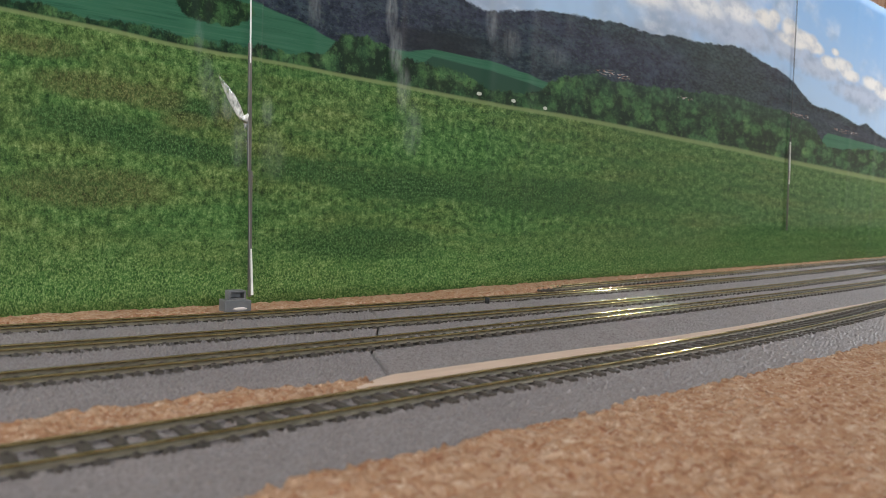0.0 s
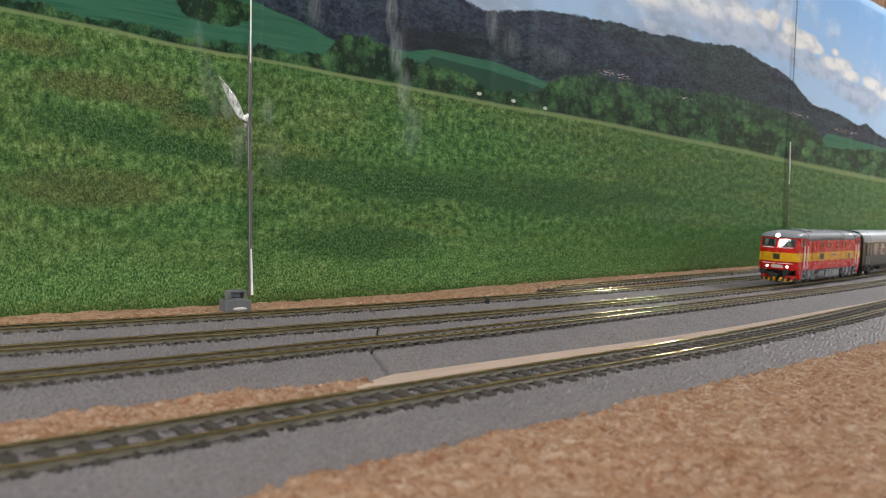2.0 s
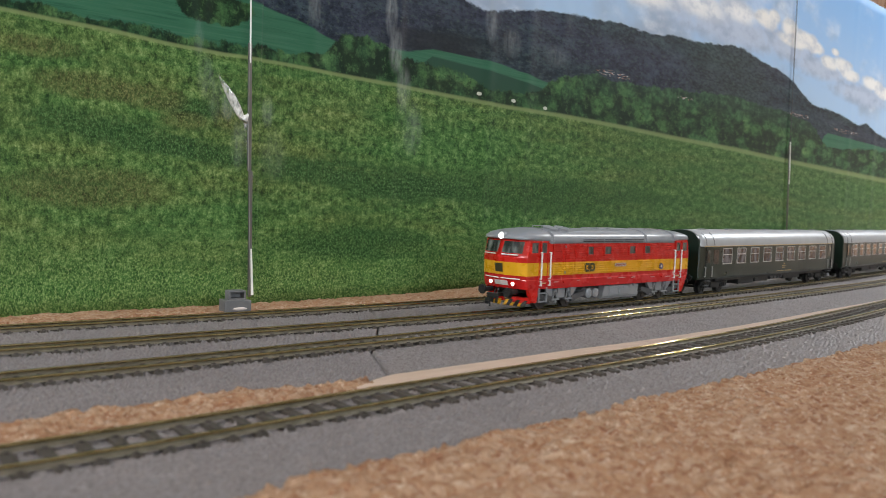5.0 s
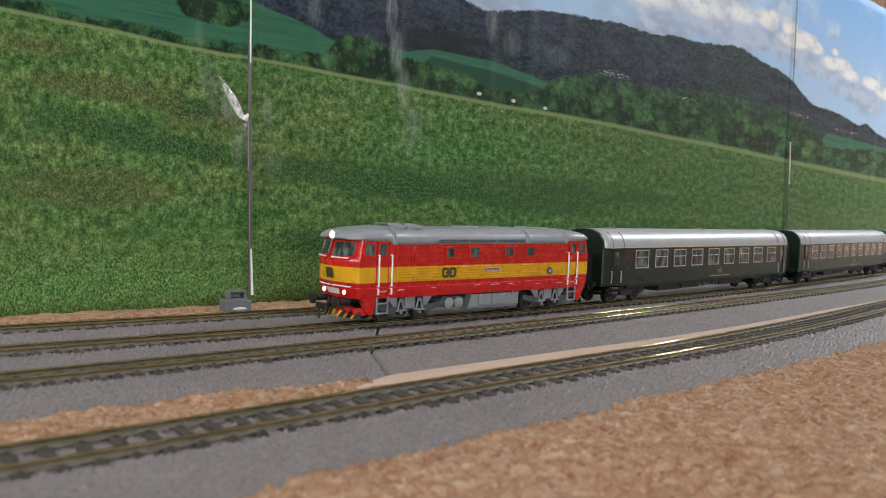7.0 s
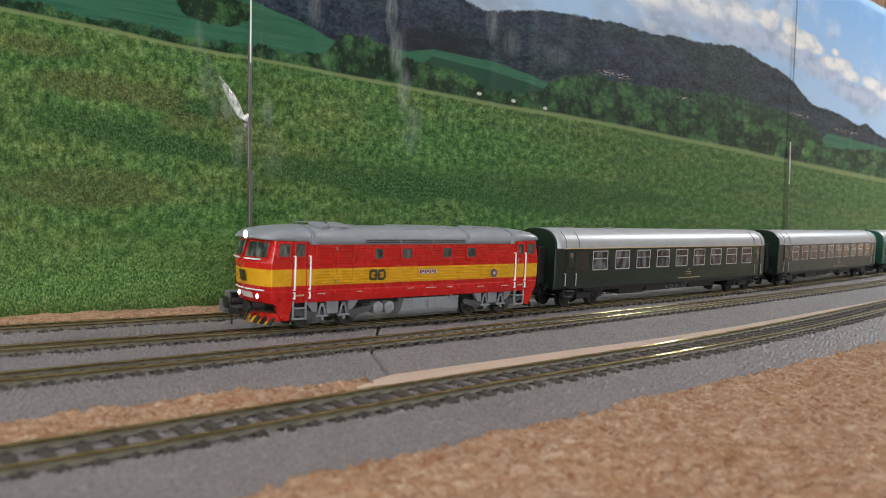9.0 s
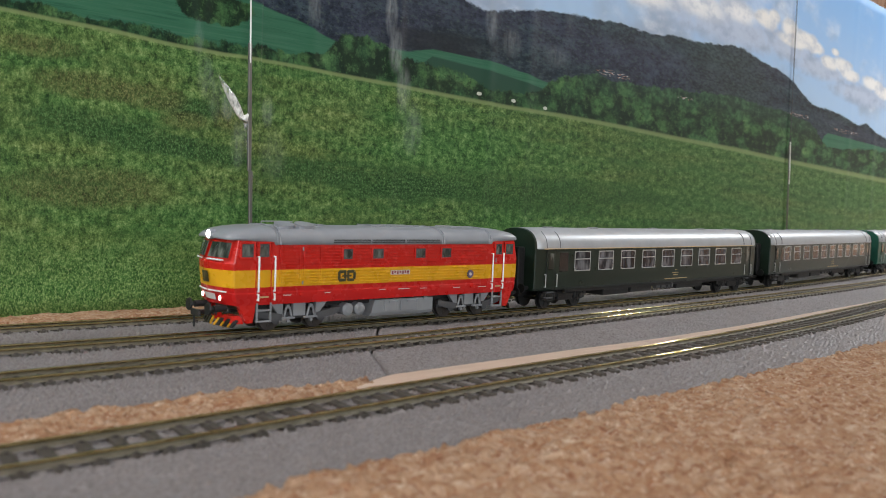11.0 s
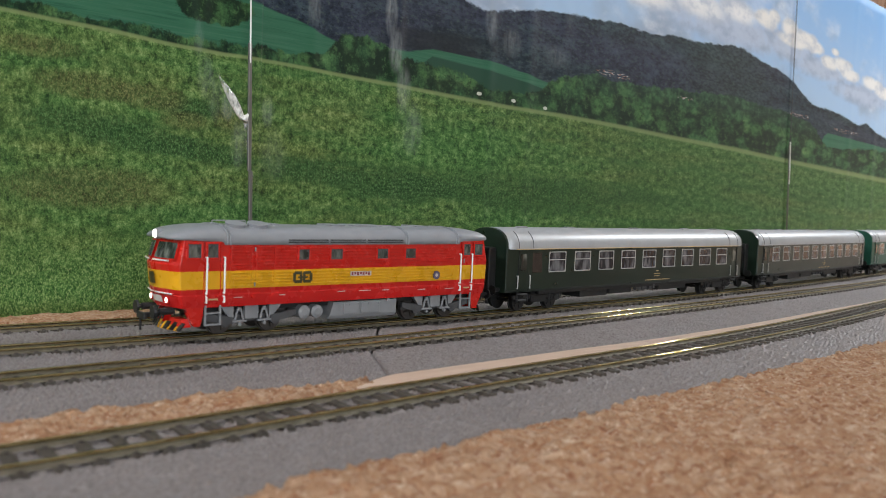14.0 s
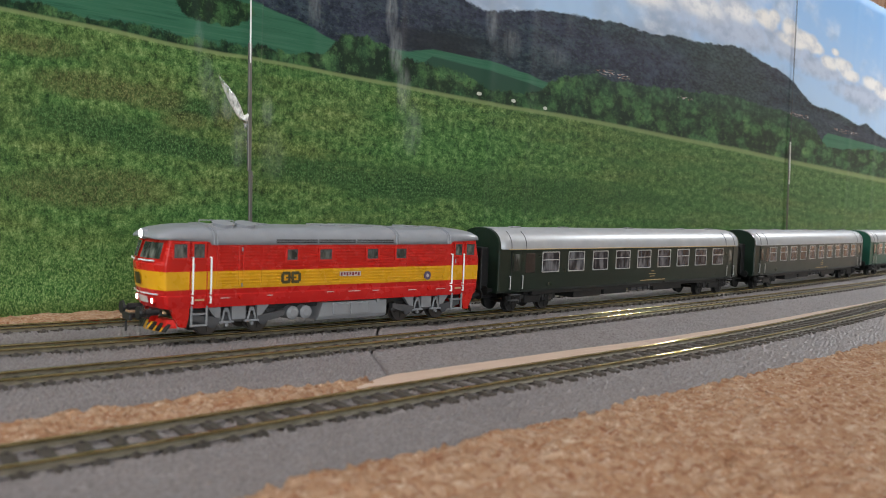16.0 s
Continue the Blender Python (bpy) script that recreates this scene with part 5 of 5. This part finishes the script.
def wheelset(parent, x, r, mat="wheel"):
    bm = B()
    for sgn in (-1, 1):
        rod(bm, (0, sgn * 7.0, 0), (0, sgn * 9.6, 0), r, 24)
        rod(bm, (0, sgn * 6.6, 0), (0, sgn * 7.2, 0), r + 0.6, 24)
        rod(bm, (0, sgn * 9.6, 0), (0, sgn * 10.0, 0), r * 0.35, 12)
        for k in range(5):
            a = k * 2 * math.pi / 5
            rod(bm, (0, sgn * 9.7, 0), (math.cos(a) * r * 0.75, sgn * 9.7, math.sin(a) * r * 0.75), 0.5, 6)
    rod(bm, (0, -9.5, 0), (0, 9.5, 0), 1.0, 8)
    ob = part("wheelset", bm, M[mat], parent, "dark steel wheelset")
    ob.location = (x * MM, 0, r * MM + RAIL)
    return ob, x, r


# ---- coaches ----
CO = 272.0


def coach(paint_name, n_win, first, pitch, label, cream=False):
    c = new("passenger_coach")
    tagged(c, label, "model coach", group="passenger coaches")
    P = M[paint_name]
    x0, x1 = 2.0, 2.0 + CO

    def section(x, w, zt):
        return [(x, -w + 1.2, 10.0), (x, -w, 11.5), (x, -w, 24), (x, -w, zt), (x, w, zt), (x, w, 24), (x, w, 11.5), (x, w - 1.2, 10.0)]
    body = part("body", loft(B(), [section(x0, 14.8, 35), section(x0 + 0.6, 15.4, 35), section(x0 + 16, 16.3, 35), section(x1 - 16, 16.3, 35), section(x1 - 0.6, 15.4, 35), section(x1, 14.8, 35)]), P, c)

    def arch(x, w, h):
        ring = [(x, -w, 34.6), (x, -w, 35.2)]
        for k in range(1, 14):
            a = math.pi * (1 - k / 14)
            ring.append((x, w * math.copysign(abs(math.cos(a)) ** 0.8, math.cos(a)), 35.2 + h * math.sin(a) ** 0.85))
        return ring + [(x, w, 35.2), (x, w, 34.6)]
    roof = part("roof", loft(B(), [arch(x0 + 0.9, 15.3, 11.3), arch(x0 + 8, 16.45, 11.6), arch(x1 - 8, 16.45, 11.6), arch(x1 - 0.9, 15.3, 11.3)]), M["silver"], c, "silver grey arched roof", True)
    for q, (a, b) in enumerate(((x0 - 0.3, x0 + 1.2), (x1 - 1.2, x1 + 0.3))):
        ra, rb = (arch(a, 15.2, 11.2), arch(b, 15.4, 11.5)) if q == 0 else (arch(a, 15.4, 11.5), arch(b, 15.2, 11.2))
        part("roof_end", loft(B(), [ra, rb]), P, c, "dark painted roof end")
    for x in (x0 + 25, x0 + 70, x0 + 140, x0 + 205, x0 + 246):
        bm = B()
        box(bm, x - 4, x + 4, -5.0, -1.5, 46.0, 47.4, 0.5)
        part("roof_vent", bm, M["lgrey"], roof)
    for sgn in (-1, 1):
        for xa in (x0 + 9, x0 + 21.5, x1 - 21.5, x1 - 9):
            bm = B()
            pts = []
            for k in range(0, 5):
                a = math.pi * k / 14
                pts.append((xa, sgn * 16.55 * abs(math.cos(a)) ** 0.8, 35.3 + 11.7 * math.sin(a) ** 0.85))
            for p, q in zip(pts, pts[1:]):
                rod(bm, p, q, 0.18, 5)
            part("roof_seam", bm, M["dgrey"], roof)
        bm = B()
        box(bm, x0 + 7, x1 - 7, *sorted((sgn * 16.2, sgn * 16.75)), 34.5, 35.1, 0.15)
        part("gutter", bm, M["buff"] if cream else M["silver"], roof)
        for i in range(n_win):
            xa = first + i * pitch
            coach_window(body, xa, xa + 16.0 * pitch / 24.4, 20.9, 33.2, sgn)
        # doors, brown toilet blind, grab rails
        for xa, xb in ((x0 + 9.5, x0 + 18.0), (x1 - 18.0, x1 - 9.5)):
            bm = B()
            for a, b, cc, d in ((xa, xa + 0.25, 11, 34), (xb, xb + 0.25, 11, 34), (xa, xb, 33.8, 34.1)):
                box(bm, a, b, *sorted((sgn * 15.5, sgn * 16.35)), cc, d)
            part("door_edge", bm, M["black"], body)
            bm = B()
            box(bm, xa + 1.6, xb - 1.6, *sorted((sgn * 15.6, sgn * 16.32)), 22.4, 32.2, 0.4)
            part("door_pane", bm, M["glass"], body, "dark door window")
            for xr in (xb + 1.0, xa - 1.0):
                bm = B()
                rod(bm, (xr, sgn * 16.9, 12.2), (xr, sgn * 16.9, 19.8), 0.35, 6)
                for z in (12.4, 19.6):
                    rod(bm, (xr, sgn * 15.8, z), (xr, sgn * 16.9, z), 0.3, 6)
                part("grab_rail", bm, M["frame"], body, "pale grab rail")
            bm = B()
            box(bm, xa + 1, xb - 1, *sorted((sgn * 14.0, sgn * 17.0)), 8.6, 9.3, 0.15)
            box(bm, xa + 1, xb - 1, *sorted((sgn * 13.6, sgn * 16.2)), 5.2, 5.9, 0.15)
            part("door_step", bm, M["dgrey"], c)
        bm = B()
        box(bm, x0 + 21.0, x0 + 30.0, *sorted((sgn * 15.6, sgn * 16.38)), 20.8, 32.8, 0.5)
        part("blind_pane", bm, M["brown"], body, "brown curtained end window")
        for xa, xb, z in ((150, 158, 16.5), (151, 157, 14.9), (140, 170, 12.4), (153, 156, 18.4)):
            bm = B()
            box(bm, xa, xb, *sorted((sgn * 16.1, sgn * 16.4)), z, z + 0.5)
            part("lettering_bar", bm, M["buff"], body)
        bm = B()
        box(bm, x0 + 30, x1 - 30, *sorted((sgn * 12.5, sgn * 14.5)), 8.0, 10.2, 0.2)
        part("sole_bar", bm, M["black"], c)
    for x, s in ((x0, -1), (x1, 1)):
        bm = B()
        xa, xb = sorted((x, x + s * 6.0))
        box(bm, xa, xb, -7.5, -5.8, 10.5, 34, 0.6)
        box(bm, xa, xb, 5.8, 7.5, 10.5, 34, 0.6)
        box(bm, xa, xb, -7.5, 7.5, 32, 35.5, 0.8)
        part("gangway", bm, M["black"], c, "black rubber gangway")
        bm = B()
        box(bm, *sorted((x, x + s * 0.6)), -4.6, 4.6, 11.0, 32, 0.2)
        part("end_door", bm, M["dgrey"], c)
        for sgn in (-1, 1):
            bm = B()
            rod(bm, (x, sgn * 10, 11.6), (x + s * 4.6, sgn * 10, 11.6), 1.2, 10)
            rod(bm, (x + s * 4.6, sgn * 10, 11.6), (x + s * 5.4, sgn * 10, 11.6), 2.7, 14)
            part("buffer", bm, M["black"], c)
        bm = B()
        box(bm, *sorted((x - s * 10, x + s * 12.5)), -1.5, 1.5, 6.0, 7.8, 0.3)
        box(bm, *sorted((x + s * 11.5, x + s * 13.0)), -4.2, 4.2, 5.4, 8.2, 0.4)
        part("coupler", bm, M["black"], c)
    for a, b, z in ((72, 100, 4.2), (103, 128, 4.8), (160, 196, 5.0)):
        part("equipment_box", box(B(), a, b, -14, 14, z, 10, 0.6), M["black"], c)
    bm = B()
    for a in (134, 141, 149):
        rod(bm, (a, -12.5, 7.0), (a + 5, -12.5, 7.0), 1.4, 10)
    rod(bm, (66, -13.5, 8.6), (206, -13.5, 8.6), 0.35, 6)
    box(bm, 152, 154, -15, -12, 6.4, 9.4, 0.2)
    part("brake_gear", bm, M["dgrey"], c)
    wheels = []
    for bx in (x0 + 32.0, x1 - 32.0):
        bm = B()
        for sgn in (-1, 1):
            y0, y1 = sorted((sgn * 10.6, sgn * 12.6))
            box(bm, bx - 22, bx + 22, y0, y1, 5.4, 8.0, 0.4)
            box(bm, bx - 7, bx + 7, *sorted((sgn * 10.6, sgn * 13.4)), 3.2, 7.4, 0.5)
            for ax in (-14.5, 14.5):
                box(bm, bx + ax - 3.0, bx + ax + 3.0, *sorted((sgn * 10.6, sgn * 13.4)), 3.4, 7.4, 0.5)
                rod(bm, (bx + ax, sgn * 12, 5.4), (bx + ax, sgn * 14.0, 5.4), 1.5, 10)
                for q in (-4.3, 4.3):
                    rod(bm, (bx + ax + q, sgn * 12, 4.0), (bx + ax + q, sgn * 12, 8.4), 1.2, 8)
        box(bm, bx - 5, bx + 5, -11, 11, 4.0, 9.6, 0.3)
        part("bogie", bm, M["black"], c, "black bogie frame")
        for ax in (-14.5, 14.5):
            wheels.append(wheelset(c, bx + ax, 5.3, "black"))
    return c, wheels


def coach_window(parent, x0, x1, z0, z1, sgn):
    zm = z0 + (z1 - z0) * 0.60
    bm = B()
    for a, b, c, d in ((x0, x0 + 0.62, z0 + 0.62, z1 - 0.62), (x1 - 0.62, x1, z0 + 0.62, z1 - 0.62), (x0 + 0.62, x1 - 0.62, z0, z0 + 0.62), (x0 + 0.62, x1 - 0.62, z1 - 0.62, z1), (x0, x1, zm - 0.28, zm + 0.28)):
        box(bm, a, b, *sorted((sgn * 16.0, sgn * 16.62)), c, d, 0.14)
    for cx, cz in ((x0 + 0.62, z0 + 0.62), (x1 - 0.62, z0 + 0.62), (x0 + 0.62, z1 - 0.62), (x1 - 0.62, z1 - 0.62)):
        rod(bm, (cx, sgn * 16.0, cz), (cx, sgn * 16.62, cz), 0.62, 10)
    fr = part("window_frame", bm, M["frame"], parent, "polished divided window frame")
    bm = B()
    box(bm, x0 + 0.5, x1 - 0.5, *sorted((sgn * 15.8, sgn * 16.38)), z0 + 0.5, z1 - 0.5)
    part("pane", bm, M["cglass"], fr)


table()
cork_sheets()
foam_mats()
bare_strip()
room()
backdrop()
base_box()
LOCO, LOCO_WHEELS = locomotive()
COACHES = [
    coach("green", 9, 37.8, 24.4, "dark green model passenger coach behind the locomotive", True),
    coach("green", 10, 30.0, 22.6, "dark green model passenger coach in mid train"),
    coach("teal", 10, 30.0, 22.6, "blue-green model passenger coach with pale roof")]
tracks()

# seconds and the front of the train, metres along the main line
RUN = [(0.0, 1.118), (0.5, 0.9905), (1.0, 0.8755), (1.5, 0.7725), (2.0, 0.6820), (2.5, 0.6040), (3.0, 0.5345), (3.5, 0.4730), (4.0, 0.4160), (4.5, 0.3628), (5.0, 0.3165), (5.5, 0.2770), (6.0, 0.2445), (6.5, 0.2193), (7.0, 0.1998), (7.5, 0.1857), (8.0, 0.1745), (8.5, 0.1640), (9.0, 0.1537), (9.5, 0.1480), (10.0, 0.1438), (10.5, 0.1398), (11.0, 0.1359), (11.5, 0.1320), (12.0, 0.1280), (12.5, 0.1241), (13.0, 0.1202), (13.5, 0.1163), (14.0, 0.1122), (14.5, 0.1078), (14.8, 0.1063), (15.0, 0.1062), (16.0, 0.1062)]


def train_front(t):
    ts = [a for a, b in RUN]
    ys = [b for a, b in RUN]
    i = max(0, min(len(ts) - 2, int(np.searchsorted(ts, t, side="right")) - 1))
    h = ts[i + 1] - ts[i]
    k = (t - ts[i]) / h

    def slope(j):
        if j == 0 or j == len(ts) - 1:
            return (ys[min(j + 1, len(ts) - 1)] - ys[max(j - 1, 0)]) / (ts[min(j + 1, len(ts) - 1)] - ts[max(j - 1, 0)])
        a = (ys[j] - ys[j - 1]) / (ts[j] - ts[j - 1])
        b = (ys[j + 1] - ys[j]) / (ts[j + 1] - ts[j])
        return 0.0 if a * b <= 0 else 2 * a * b / (a + b)
    m0, m1 = slope(i) * h, slope(i + 1) * h
    return (2 * k ** 3 - 3 * k ** 2 + 1) * ys[i] + (k ** 3 - 2 * k ** 2 + k) * m0 + (3 * k ** 2 - 2 * k ** 3) * ys[i + 1] + (k ** 3 - k ** 2) * m1


def motions():
    times = [i * 0.2 for i in range(81)]
    walk(LOCO, [(t, vehicle_pose(train_front(t), 0.0425, 0.1472)) for t in times])
    starts = [0.1957, 0.1957 + 0.3006, 0.1957 + 0.6012]
    for (thing, wheels), off in zip(COACHES, starts):
        walk(thing, [(t, vehicle_pose(train_front(t) + off, 0.034, 0.242)) for t in times])
    # wheels roll by the way gone; a row at least every 6 mm
    rolled = [0.0]
    for i in range(1, 481):
        t = i / 30
        if abs(train_front(t) - train_front(rolled[-1])) > 0.0032 or i == 480:
            rolled.append(t)
    for ob, x, r in LOCO_WHEELS + [w for c in COACHES for w in c[1]]:
        base = train_front(0.0)
        walk(ob, [(t, Matrix.Translation((x * MM, 0, r * MM + RAIL)) @ Matrix.Rotation((train_front(t) - base) / (r * MM), 4, "Y")) for t in rolled])


motions()
